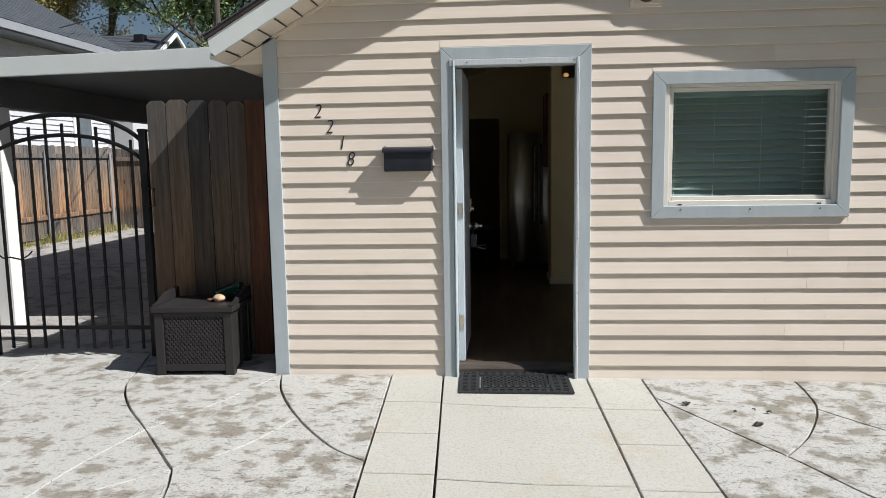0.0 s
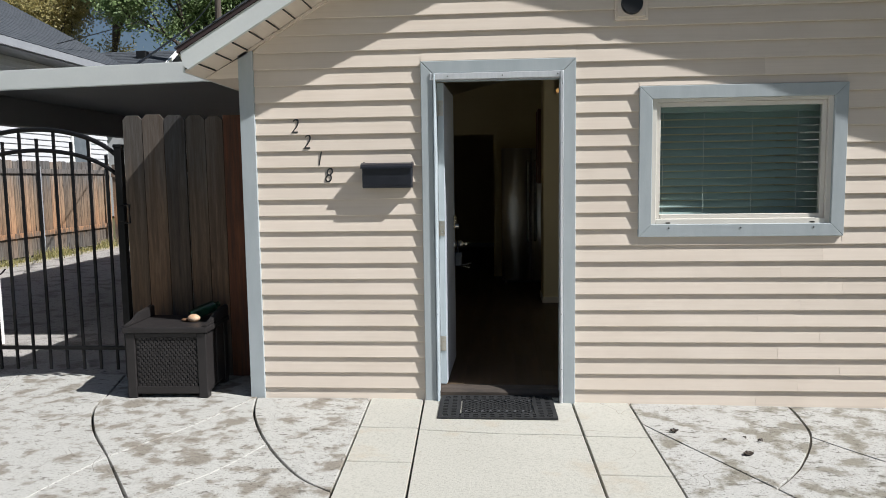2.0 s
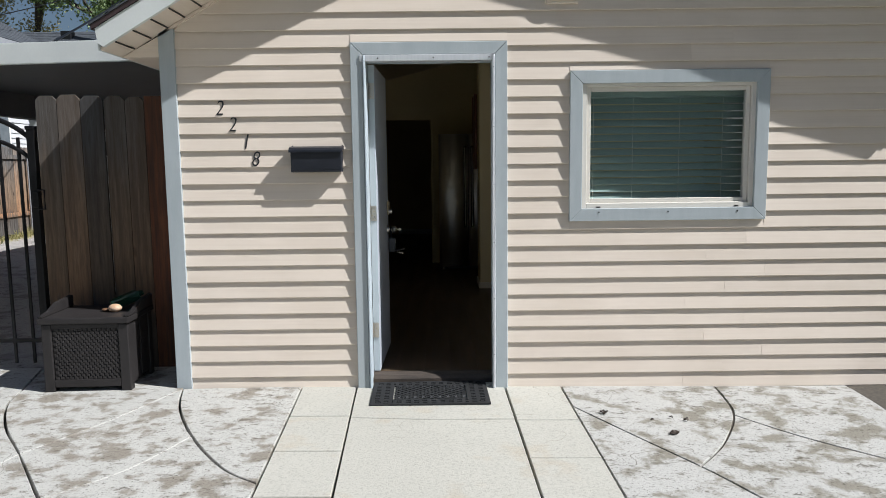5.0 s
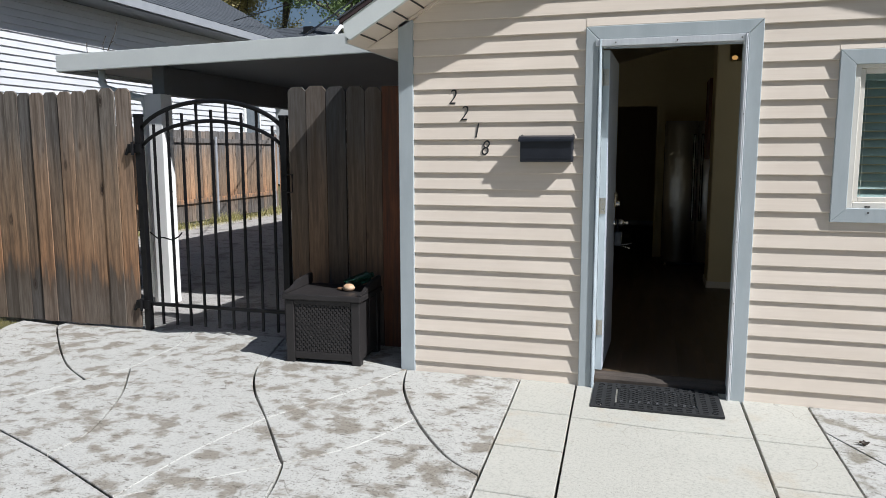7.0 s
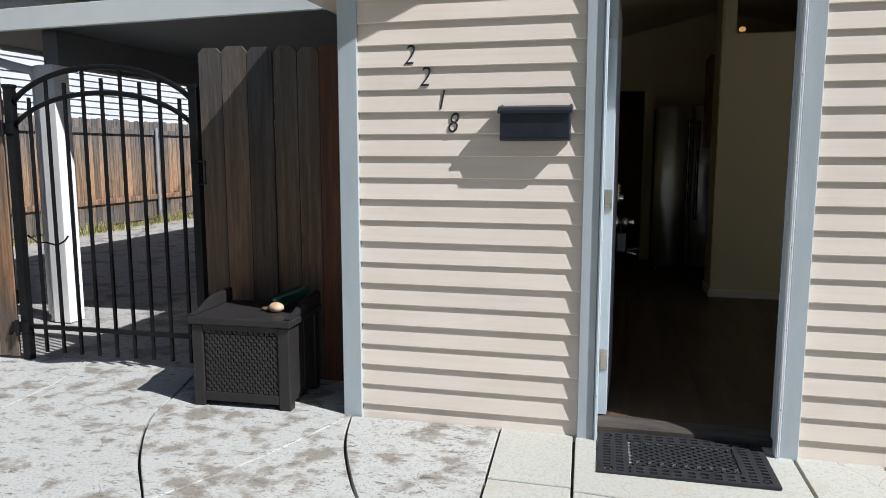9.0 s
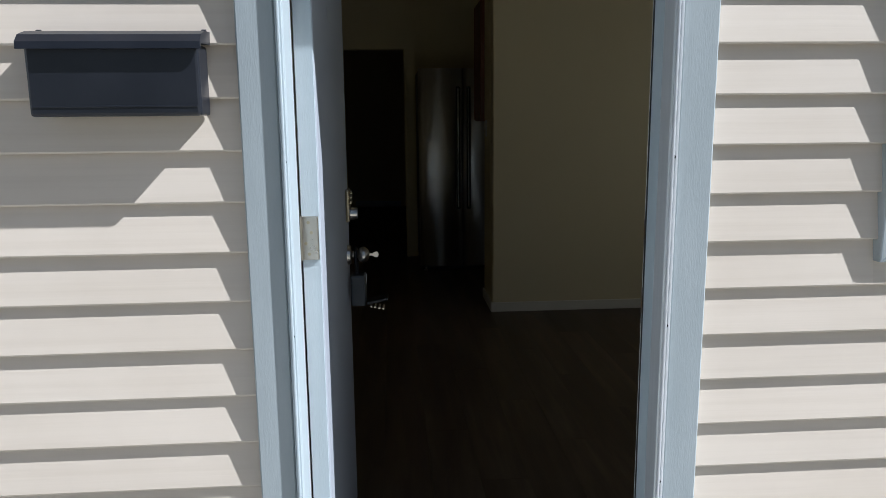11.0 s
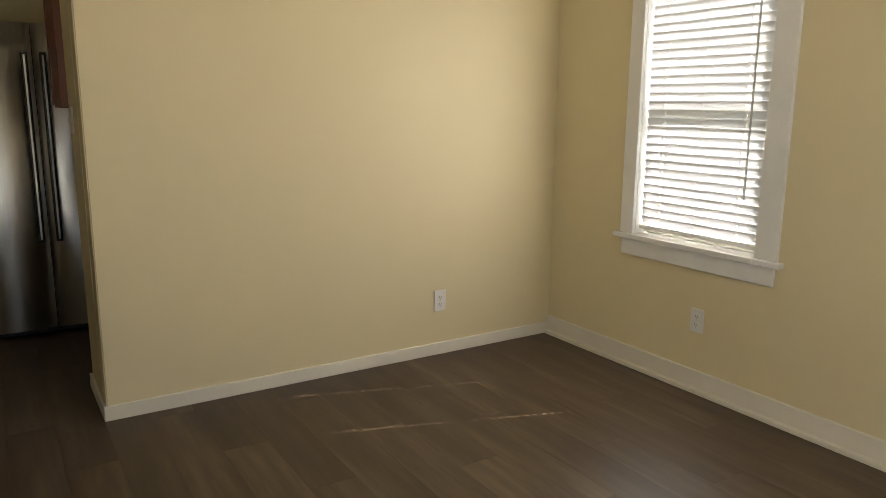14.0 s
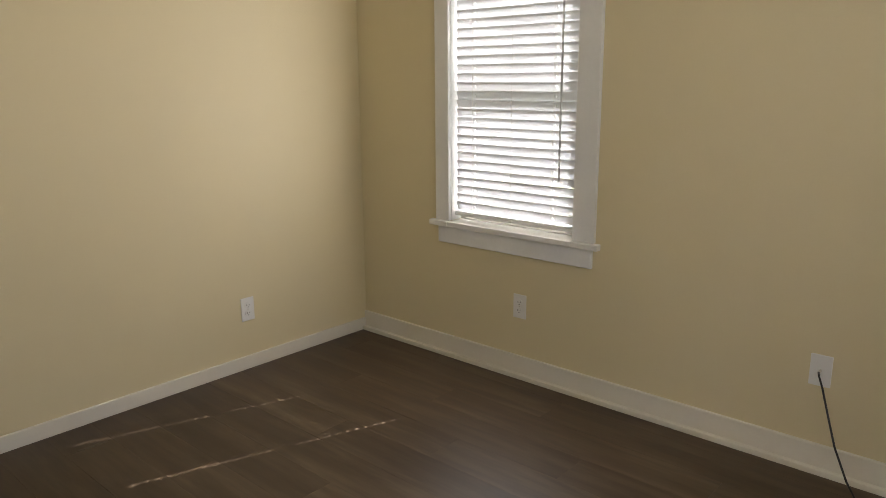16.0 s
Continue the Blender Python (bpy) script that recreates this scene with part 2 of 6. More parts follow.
SIDING = siding_paint("beige vinyl siding", (0.67, 0.58, 0.485), (0.755, 0.665, 0.57))
TRIM = surface("blue grey trim paint", (0.37, 0.415, 0.435), (0.43, 0.475, 0.495), (6, 6, 1), 3, 0.5, 0.12)
JAMB = surface("pale blue jamb paint", (0.46, 0.53, 0.57), (0.53, 0.60, 0.64), (6, 6, 1), 3, 0.45, 0.12)
WHITE = surface("white paint", (0.74, 0.74, 0.72), (0.82, 0.82, 0.80), (1, 1, 1), 4, 0.45, 0.05)
ALU = surface("bright aluminium strip", (0.66, 0.68, 0.70), (0.76, 0.78, 0.80), (20, 20, 1), 3, 0.35, 0.05, 0.3)
VINYL = surface("off white vinyl frame", (0.66, 0.63, 0.57), (0.72, 0.69, 0.63), (1, 1, 1), 5, 0.4, 0.04)
BASEPAINT = surface("cream white baseboard paint", (0.72, 0.68, 0.58), (0.77, 0.73, 0.63), (1, 1, 1), 4, 0.5, 0.05)
WALL = surface("cream wall paint", (0.685, 0.595, 0.375), (0.715, 0.625, 0.40), (1, 1, 1), 1.5, 0.6, 0.10, 0, 180)
CEIL = surface("ceiling paint", (0.66, 0.59, 0.44), (0.69, 0.62, 0.47), (1, 1, 1), 1.5, 0.7, 0.12, 0, 160)
FLOOR = plank_floor("dark vinyl planks")
SEAM = surface("dark seam", (0.022, 0.018, 0.015), (0.032, 0.026, 0.022))
STAINED = concrete("stained patio concrete", (0.49, 0.485, 0.455), (0.15, 0.132, 0.106), 0.065, 3.0, 6.5)
RIGHTC = concrete("cracked patio concrete", (0.48, 0.475, 0.45), (0.14, 0.128, 0.10), 0.07, 11.0, 6.5)
WALKC = concrete("clean walkway concrete", (0.48, 0.47, 0.42), (0.30, 0.27, 0.22), 0.0, 21.0, 2.5, clean=0.10)
DRIVE = concrete("driveway concrete", (0.42, 0.40, 0.38), (0.14, 0.13, 0.12), 0.05, 31.0, 3.0)
DIRT = surface("dark soil in joints", (0.05, 0.044, 0.036), (0.11, 0.095, 0.075), freq=30, rough=0.95)
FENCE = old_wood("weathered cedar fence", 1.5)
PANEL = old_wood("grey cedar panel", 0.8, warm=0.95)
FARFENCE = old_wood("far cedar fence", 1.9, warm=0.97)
REDWOOD = old_wood("red cedar board", red=True)
BLACKIRON = surface("black powder coated iron", (0.004, 0.004, 0.005), (0.008, 0.008, 0.009), freq=20, rough=0.45, bump=0.05, spec=0.25)
RESIN = surface("dark brown resin", (0.021, 0.019, 0.019), (0.030, 0.027, 0.027), freq=12, rough=0.5, bump=0.1, spec=0.35)
RUBBERTOP = surface("dusty raised rubber", (0.045, 0.048, 0.052), (0.075, 0.078, 0.082), freq=14, rough=0.75, bump=0.25)
RUBBER = surface("black rubber", (0.010, 0.011, 0.012), (0.022, 0.023, 0.025), freq=14, rough=0.7, bump=0.25)
MAILBLACK = surface("black mailbox enamel", (0.012, 0.014, 0.020), (0.02, 0.022, 0.03), freq=9, rough=0.35, bump=0.03)
SHINGLE = surface("dark asphalt shingles", (0.035, 0.042, 0.052), (0.085, 0.095, 0.11), (1, 1, 1), 5, 0.9, 0.5, 0, 90)
DRIPEDGE = surface("dark brown drip edge", (0.035, 0.022, 0.022), (0.055, 0.035, 0.035))
FASCIAGREY = surface("grey eave paint", (0.26, 0.275, 0.30), (0.31, 0.325, 0.35))
FASCIA = surface("pale grey fascia paint", (0.61, 0.64, 0.63), (0.68, 0.71, 0.69), (1, 1, 1), 3, 0.5, 0.06)
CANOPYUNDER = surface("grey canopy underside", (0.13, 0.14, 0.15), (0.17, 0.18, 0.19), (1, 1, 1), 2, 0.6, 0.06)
NEIGHBOUR = siding_paint("white siding", (0.52, 0.53, 0.55), (0.60, 0.61, 0.63))
STEEL = brushed_steel("brushed steel")
FRIDGESIDE = surface("dark grey appliance side", (0.03, 0.03, 0.032), (0.045, 0.045, 0.048), rough=0.4)
BLACKPLASTIC = surface("black plastic", (0.008, 0.008, 0.009), (0.015, 0.015, 0.016), rough=0.4)
NICKEL = surface("satin nickel", (0.55, 0.51, 0.45), (0.62, 0.58, 0.52), freq=30, rough=0.3, bump=0.02, metal=1.0)
BRASSY = surface("antique brass", (0.50, 0.42, 0.28), (0.58, 0.50, 0.36), freq=30, rough=0.35, bump=0.02, metal=1.0)
CHERRY = surface("cherry cabinet wood", (0.12, 0.032, 0.014), (0.19, 0.055, 0.024), (12, 12, 1), 4, 0.4, 0.1)
DOORPAINT = surface("pale blue door paint", (0.44, 0.47, 0.53), (0.49, 0.52, 0.58), (1, 1, 1), 3, 0.4, 0.06)
SLAT = thin_plastic("white blind slat", (0.80, 0.81, 0.82), 0.19)
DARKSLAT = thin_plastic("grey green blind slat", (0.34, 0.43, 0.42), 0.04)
GLASS = clear_glass("window glass")
SCREENED = clear_glass("greenish window glass", (0.93, 0.97, 0.965), 1.2)
OUTLETW = surface("white outlet plastic", (0.74, 0.73, 0.70), (0.80, 0.79, 0.76), rough=0.35, bump=0.02)
DIGIT = surface("black metal numerals", (0.012, 0.012, 0.013), (0.03, 0.03, 0.032), rough=0.5)
GRASS = surface("dry grass ground", (0.05, 0.06, 0.018), (0.14, 0.12, 0.05), freq=3, rough=0.95, bump=0.8, fine=30)
GRAVEL = surface("pale gravel", (0.25, 0.23, 0.18), (0.45, 0.42, 0.34), freq=20, rough=0.95, bump=0.9, fine=40)
BARK = surface("grey tree bark", (0.06, 0.05, 0.042), (0.12, 0.10, 0.085), (6, 6, 1), 5, 0.95, 0.6)
LEAFOLIVE = leaves("olive spring leaves", (0.30, 0.27, 0.10), (0.58, 0.50, 0.24))
LEAFGREEN = leaves("fresh green leaves", (0.09, 0.15, 0.05), (0.32, 0.42, 0.19))


# ---- building helpers ----
def box(bm, x0, x1, y0, y1, z0, z1, bevel=0.0, turn=None):
    m = Matrix.Translation(((x0 + x1) / 2, (y0 + y1) / 2, (z0 + z1) / 2)) @ Matrix.Diagonal((abs(x1 - x0), abs(y1 - y0), abs(z1 - z0), 1))
    vs = bmesh.ops.create_cube(bm, size=1.0, matrix=(turn @ m) if turn else m)["verts"]
    if bevel:
        bmesh.ops.bevel(bm, geom=list({e for v in vs for e in v.link_edges}), offset=bevel, segments=2, affect="EDGES", profile=0.5)
    return bm


def tube(bm, a, b, r0, r1=None, seg=12):
    a, b = Vector(a), Vector(b)
    m = Matrix.Translation((a + b) / 2) @ (b - a).to_track_quat("Z", "Y").to_matrix().to_4x4()
    bmesh.ops.create_cone(bm, cap_ends=True, segments=seg, radius1=r0, radius2=r0 if r1 is None else r1, depth=(b - a).length, matrix=m)
    return bm


def ball(bm, c, r, scale=(1, 1, 1), seg=14):
    bmesh.ops.create_uvsphere(bm, u_segments=seg, v_segments=max(6, seg // 2 + 1), radius=r, matrix=Matrix.Translation(c) @ Matrix.Diagonal((*scale, 1)))
    return bm


def prism(bm, pts, shift):
    """A solid from a flat outline of 3D points, pushed along shift."""
    a = [bm.verts.new(p) for p in pts]
    b = [bm.verts.new(Vector(p) + Vector(shift)) for p in pts]
    n = len(pts)
    fs = [bm.faces.new(a), bm.faces.new(b[::-1])]
    for i in range(n):
        fs.append(bm.faces.new((a[i], b[i], b[(i + 1) % n], a[(i + 1) % n])))
    bmesh.ops.recalc_face_normals(bm, faces=fs)
    return bm


def bent_tube(bm, pts, r, seg=8):
    """A round bar along a bent line."""
    rings = []
    for i, p in enumerate(pts):
        d = (Vector(pts[min(i + 1, len(pts) - 1)]) - Vector(pts[max(i - 1, 0)])).normalized()
        q = d.to_track_quat("Z", "Y").to_matrix()
        rings.append([bm.verts.new(Vector(p) + q @ Vector((r * math.cos(k * math.tau / seg), r * math.sin(k * math.tau / seg), 0))) for k in range(seg)])
    for a, b in zip(rings, rings[1:]):
        for k in range(seg):
            bm.faces.new((a[k], a[(k + 1) % seg], b[(k + 1) % seg], b[k]))
    bm.faces.new(rings[0][::-1])
    bm.faces.new(rings[-1])
    bmesh.ops.recalc_face_normals(bm, faces=bm.faces[:])
    return bm


def as_mesh(name, bm, material, smooth=False):
    me = bpy.data.meshes.new(name)
    bm.to_mesh(me)
    bm.free()
    me.materials.append(material)
    if smooth:
        for p in me.polygons:
            p.use_smooth = True
    return me


def under(ob, parent):
    if parent is not None:
        ob.parent = parent
        chain = parent.matrix_basis.copy()
        up = parent
        while up.parent is not None:
            chain = up.parent.matrix_basis @ up.matrix_parent_inverse @ chain
            up = up.parent
        ob.matrix_parent_inverse = chain.inverted()
    return ob


def part(name, bm, material, parent=None, label="", smooth=False):
    ob = under(new(name, as_mesh(name, bm, material, smooth)), parent)
    return tagged(ob, label) if label else ob


def shared(name, me, parent, m):
    ob = under(new(name, me), parent)
    ob.matrix_basis = m
    return ob


def thing(name, label, category, base=(0, 0, 0), group="", kind=""):
    e = new(name)
    e.empty_display_size = 0.1
    e.matrix_basis = Matrix.Translation(base)
    return tagged(e, label, category, group, kind)


def setting(name, bm, material, label, category):
    ob = new(name, as_mesh(name, bm, material))
    return tagged(ob, label, category, "", "structure")


def B():
    return bmesh.new()


# ---- plan ----
XL, XR = -1.27, 3.46          # outer faces of the side walls
XI0, XI1 = -1.13, 3.315       # inner faces
FLOORZ = 0.04
RIDGE = 1.095
PITCH = 7 / 12
PITCH_R = 0.435               # the far slope is flatter
RAKE0 = 2.294 + PITCH * (XL + 1.146)    # soffit height at the left corner
DX0, DX1, DTOP = -0.032, 0.79, 2.075   # door opening
WX0, WX1, WZ0, WZ1 = 1.325, 2.395, 1.115, 1.90  # front window opening
PY = 3.37                     # partition face
PX = 0.868                    # partition end
BACKY = 5.53
IW_Y0, IW_Y1, IW_Z0, IW_Z1 = 2.0, 2.74, 0.73, 2.04  # side window opening
OVER = 0.33


def soffit_z(x):
    return RAKE0 + PITCH * (min(x, RIDGE) - XL) - PITCH_R * max(0.0, x - RIDGE)


def ground_z(x, y=0.0):
    return -0.011 * max(0.0, min(x + 1.2, 4.5))


# ---- ground ----
g = B()
box(g, -150, 150, -150, 200, -0.6, -0.10)
setting("ground", g, GRASS, "dry spring grass around the houses", "ground")
g = B()
box(g, -4.25, 3.6, -7.0, 0.6, -0.095, -0.045)
box(g, -4.86, -4.25, -0.35, 0.6, -0.095, -0.045)
setting("joint_bed", g, DIRT, "dark soil bed under the patio slabs", "ground")


def spline(pts, step=6):
    """A smooth line through a few places on the ground."""
    out = []
    P = [Vector((*p, 0)) for p in pts]
    for i in range(len(P) - 1):
        p0, p1, p2, p3 = P[max(i - 1, 0)], P[i], P[i + 1], P[min(i + 2, len(P) - 1)]
        for k in range(step):
            t = k / step
            out.append(0.5 * ((2 * p1) + (p2 - p0) * t + (2 * p0 - 5 * p1 + 4 * p2 - p3) * t * t + (3 * p1 - p0 - 3 * p2 + p3) * t ** 3))
    out.append(P[-1])
    return out


patio = thing("patio", "pale stained concrete patio slabs in front of the house", "patio", (0, -2, 0), kind="structure")


def slab(lines, material, gap=0.0055, name="slab"):
    """A slab bounded by joint lines in turn, drawn back from each joint by its gap. A line is a list of places, or such a list and its own gap."""
    pts, gaps = [], []
    for ln in lines:
        ln, own = ln if isinstance(ln, tuple) else (ln, gap)
        for p in ln:
            if not pts or (pts[-1] - p).length > 0.02:
                pts.append(p)
                gaps.append(own)
    if (pts[0] - pts[-1]).length < 0.02:
        pts.pop()
        gaps.pop()
    area = sum(a.x * b.y - b.x * a.y for a, b in zip(pts, pts[1:] + pts[:1]))
    if area < 0:
        pts.reverse()
        gaps.reverse()
    bm, n = B(), len(pts)

    def ring(inset, z):
        out = []
        for i in range(n):
            d1, d2 = (pts[i] - pts[i - 1]).normalized(), (pts[(i + 1) % n] - pts[i]).normalized()
            n1, n2 = Vector((-d1.y, d1.x, 0)), Vector((-d2.y, d2.x, 0))
            nn = n1 + n2
            nn = nn / max(0.35, nn.length_squared) * 2
            wob = 0.0012 * math.sin(31 * pts[i].x + 17 * pts[i].y) * min(1, gaps[i] / 0.006)
            p = pts[i] + nn * (inset + gaps[i] + wob)
            out.append(bm.verts.new((p.x, p.y, z + ground_z(p.x))))
        return out
    low, mid, top = ring(0.0, -0.07), ring(0.0, -0.004), ring(0.003, 0.0)
    for a, b in ((low, mid), (mid, top)):
        for i in range(n):
            bm.faces.new((a[i], a[(i + 1) % n], b[(i + 1) % n], b[i]))
    es = []
    for i in range(n):
        e = bm.edges.get((top[i], top[(i + 1) % n]))
        es.append(e)
    bmesh.ops.triangle_fill(bm, edges=es, use_beauty=True, normal=(0, 0, 1))
    part(name, bm, material, patio)


def V(x, y):
    return Vector((x, y, 0))


YF = -6.8
J5 = spline([(-1.235, -0.04), (-1.13, -0.40), (-0.902, -0.862), (-0.62, -1.27), (-0.412, -1.44)])
J5a, J5b = J5[:13], J5[12:]
J4 = spline([(-2.42, 0.5), (-2.28, 0.0), (-2.198, -0.318), (-1.98, -0.70), (-1.686, -1.084), (-1.312, -1.59)])
J4a, J4b = J4[:25], J4[24:]
J4low = spline([(-1.312, -1.59), (-1.216, -1.908), (-1.10, -2.6), (-1.0, YF)])
J6 = spline([(-1.312, -1.59), (-1.06, -1.28), (-0.902, -0.862)], 4)
JA = spline([(-3.25, 0.5), (-3.085, 0.08), (-3.055, -0.24), (-3.037, -0.503)], 5)
JAb = spline([(-3.037, -0.503), (-3.138, -0.797), (-3.228, -1.105), (-3.33, -1.46)], 5)
JB = spline([(-3.037, -0.503), (-2.763, -0.898), (-2.594, -1.206), (-2.456, -1.55), (-2.450, -1.803)], 5)
J1 = spline([(-4.45, 0.36), (-4.366, 0.248), (-3.827, -0.275), (-3.47, -0.584), (-3.138, -0.797)], 5)
J3 = spline([(-4.33, -1.20), (-3.9, -1.29), (-3.33, -1.46), (-2.908, -1.625), (-2.450, -1.803)], 5)
J3a, J3m = J3[:11], J3[10:]
J3b = spline([(-2.450, -1.803), (-1.838, -2.08)], 5)
JC = spline([(-1.235, -0.04), (-1.453, -0.635), (-1.686, -1.084)], 5)
JCb = spline([(-1.686, -1.084), (-1.798, -1.584), (-1.838, -2.08)], 5)
JD = spline([(-1.312, -1.59), (-1.589, -1.84), (-1.838, -2.08)], 5)
J3c = spline([(-1.838, -2.08), (-1.5, -2.6), (-1.3, -4.0), (-1.25, YF)], 5)


def wl_x(y):
    return -0.475 - 0.046 * (y + 0.04)


def wm_x(y):
    return -0.122 - 0.043 * (y + 0.04)


def wr_x(y):
    return 0.835 - 0.012 * y


def wq_x(y):
    return 1.198 - 0.012 * y


W0a = [V(wl_x(y), y) for y in (-0.0, -0.72, -1.44)]
W0b = [V(wl_x(y), y) for y in (-1.44, -3.0, YF)]
FINE = 0.0022
slab([J5, W0a[::-1]], STAINED)
slab([(JC, FINE), J4b, (J6, FINE), J5a[::-1]], STAINED)
slab([J4a, (JC[::-1], FINE), [V(-1.235, 0.5)]], STAINED)
slab([(JCb, FINE), (JD[::-1], FINE), J4b[::-1]], STAINED)
slab([(J6, FINE), J5b, W0b, J4low[::-1]], STAINED)
slab([(JA, FINE), JB, J3b, (JCb[::-1], FINE), J4a[::-1]], STAINED)
slab([(JAb, FINE), J3m, JB[::-1]], STAINED)
slab([J1, (JAb[5::-1], FINE), (JA[::-1], FINE), [V(-4.45, 0.5)]], STAINED)
slab([J1, (JAb[5:], FINE), J3a[::-1], [V(-4.45, -0.80), V(-4.58, -0.443), V(-4.86, 0.25), V(-4.88, 0.42)]], STAINED)
slab([(JD, FINE), J3c, [V(-1.0, YF)], J4low[::-1]], STAINED)
slab([J3, J3b, J3c, [V(-4.0, YF)]], STAINED)
rows_l = [0.0, -0.56, -1.07, -1.575, -2.1, -2.62, -3.14, -3.66, -4.2, -5.0, -5.9, YF]
for a, b in zip(rows_l, rows_l[1:]):
    slab([[V(wl_x(a), a), V(wl_x(b), b), V(wm_x(b), b), V(wm_x(a), a)]], WALKC, gap=0.0055, name="walkway_tile")
rows_m = [0.0, -0.585, -1.62, -2.66, -3.7, -4.74, -5.8, YF]
for a, b in zip(rows_m, rows_m[1:]):
    ma, mb = [V(wm_x(a), a), V((wm_x(a) + wr_x(a)) / 2, a - 0.035 * (a < 0)), V(wr_x(a), a - 0.03 * (a < 0))], [V(wr_x(b), b - 0.03), V((wm_x(b) + wr_x(b)) / 2, b - 0.035), V(wm_x(b), b)]
    slab([ma, mb], WALKC, gap=0.0055, name="walkway_tile")
rows_r = [0.0, -0.63, -1.16, -1.686, -2.2, -2.72, -3.24, -3.8, -4.5, -5.2, -6.0, YF]
for a, b in zip(rows_r, rows_r[1:]):
    slab([[V(wr_x(a), a), V(wr_x(b), b), V(wq_x(b), b), V(wq_x(a), a)]], WALKC, gap=0.0055, name="walkway_tile")
RL = spline([(wq_x(-0.40), -0.40), (1.44, -0.86), (1.655, -1.267)], 4)
RLb = spline([(1.655, -1.267), (1.80, -1.60), (2.3, -2.9), (3.0, YF)], 4)
ARC = spline([(2.19, 0.0), (2.17, -0.22), (2.10, -0.56), (1.88, -0.98), (1.655, -1.267)])
kA = 12
AR2 = spline([(ARC[kA].x, ARC[kA].y), (2.32, -0.89), (2.65, -1.25), (3.55, -2.2)], 4)
slab([[V(wq_x(0), 0.0)], RL, ARC[::-1]], RIGHTC)
slab([RL, RLb, [V(wq_x(YF), YF)]], RIGHTC)
slab([ARC[kA:], RLb, [V(3.55, YF)], AR2[::-1]], RIGHTC)
slab([ARC[:kA + 1], AR2, [V(3.55, 0.0)]], RIGHTC)
g = B()
box(g, -8.0, XL + 0.02, 0.505, 16, -0.09, -0.008)
setting("driveway", g, DRIVE, "shaded concrete driveway under the carport", "driveway")
g = B()
box(g, -8.7, -8.0, 0.6, 16, -0.09, 0.0)
setting("gravel_strip", g, GRAVEL, "pale gravel and weeds along the fence", "gravel")

# ---- house shell ----
front = thing("wall_front", "house front with beige horizontal vinyl siding", "wall", (1, 0.06, 0), kind="structure")
g = B()
T0, T1 = 0.0, 0.11


def front_piece(bm, x0, x1, z0, z1):
    box(bm, x0, x1, T0, T1, z0, z1)


front_piece(g, XL, DX0, -0.06, 2.15)
front_piece(g, DX1, WX0, -0.06, 2.15)
front_piece(g, WX0, WX1, -0.06, WZ0)
front_piece(g, WX0, WX1, WZ1, 2.15)
front_piece(g, WX1, XR, -0.06, 2.15)
front_piece(g, DX0, DX1, DTOP, 2.15)
prism(g, [(XL, T0, 2.15), (XR, T0, 2.15), (XR, T0, soffit_z(XR)), (RIDGE, T0, soffit_z(RIDGE)), (XL, T0, soffit_z(XL))], (0, T1, 0))
part("wall_core", g, WALL, front)
for nm, x0, x1, y1 in (("wall_left", XL, XI0, 12.0), ):
    g = B()
    box(g, x0, x1, T1, y1, -0.06, 2.23)
    w = setting(nm, g, SIDING, "plain beige side wall of the house", "wall")
g = B()
box(g, XI1, XR, T1, IW_Y0, -0.06, 2.56)
box(g, XI1, XR, IW_Y1, 12, -0.06, 2.56)
box(g, XI1, XR, IW_Y0, IW_Y1, -0.06, IW_Z0)
box(g, XI1, XR, IW_Y0, IW_Y1, IW_Z1, 2.56)
setting("wall_right", g, WALL, "cream painted side wall with a window", "wall")
g = B()
box(g, XI0, PX, PY + 0.65 - 0.65 + 8.6, 12.1, -0.06, 2.9)
box(g, PX, XI1, 11.97, 12.1, -0.06, 2.9)
setting("wall_rear", g, WALL, "plain end wall of the dark back room", "wall")

# siding boards
COURSE = 0.1034


def siding_board(x0b, x1b, x0t, x1t, z, h, parent, material, y=0.0, lip=0.0170, flat=0.003):
    bm = B()
    prof = ((0.0, 0.016), (-lip + 0.0025, 0.013), (-lip + 0.0025, 0.0), (-lip, 0.0), (-lip - 0.0015, 0.004), (-flat, h), (-0.0025, h + 0.01), (0.0, h + 0.01))
    a = [bm.verts.new((x0b + (x0t - x0b) * min(1, v / h), y + u, z + v)) for u, v in prof]
    b = [bm.verts.new((x1b + (x1t - x1b) * min(1, v / h), y + u, z + v)) for u, v in prof]
    n = len(prof)
    for i in range(n):
        bm.faces.new((a[i], a[(i + 1) % n], b[(i + 1) % n], b[i]))
    bm.faces.new(a[::-1])
    bm.faces.new(b)
    bmesh.ops.recalc_face_normals(bm, faces=bm.faces[:])
    return part("siding_board", bm, material, parent)


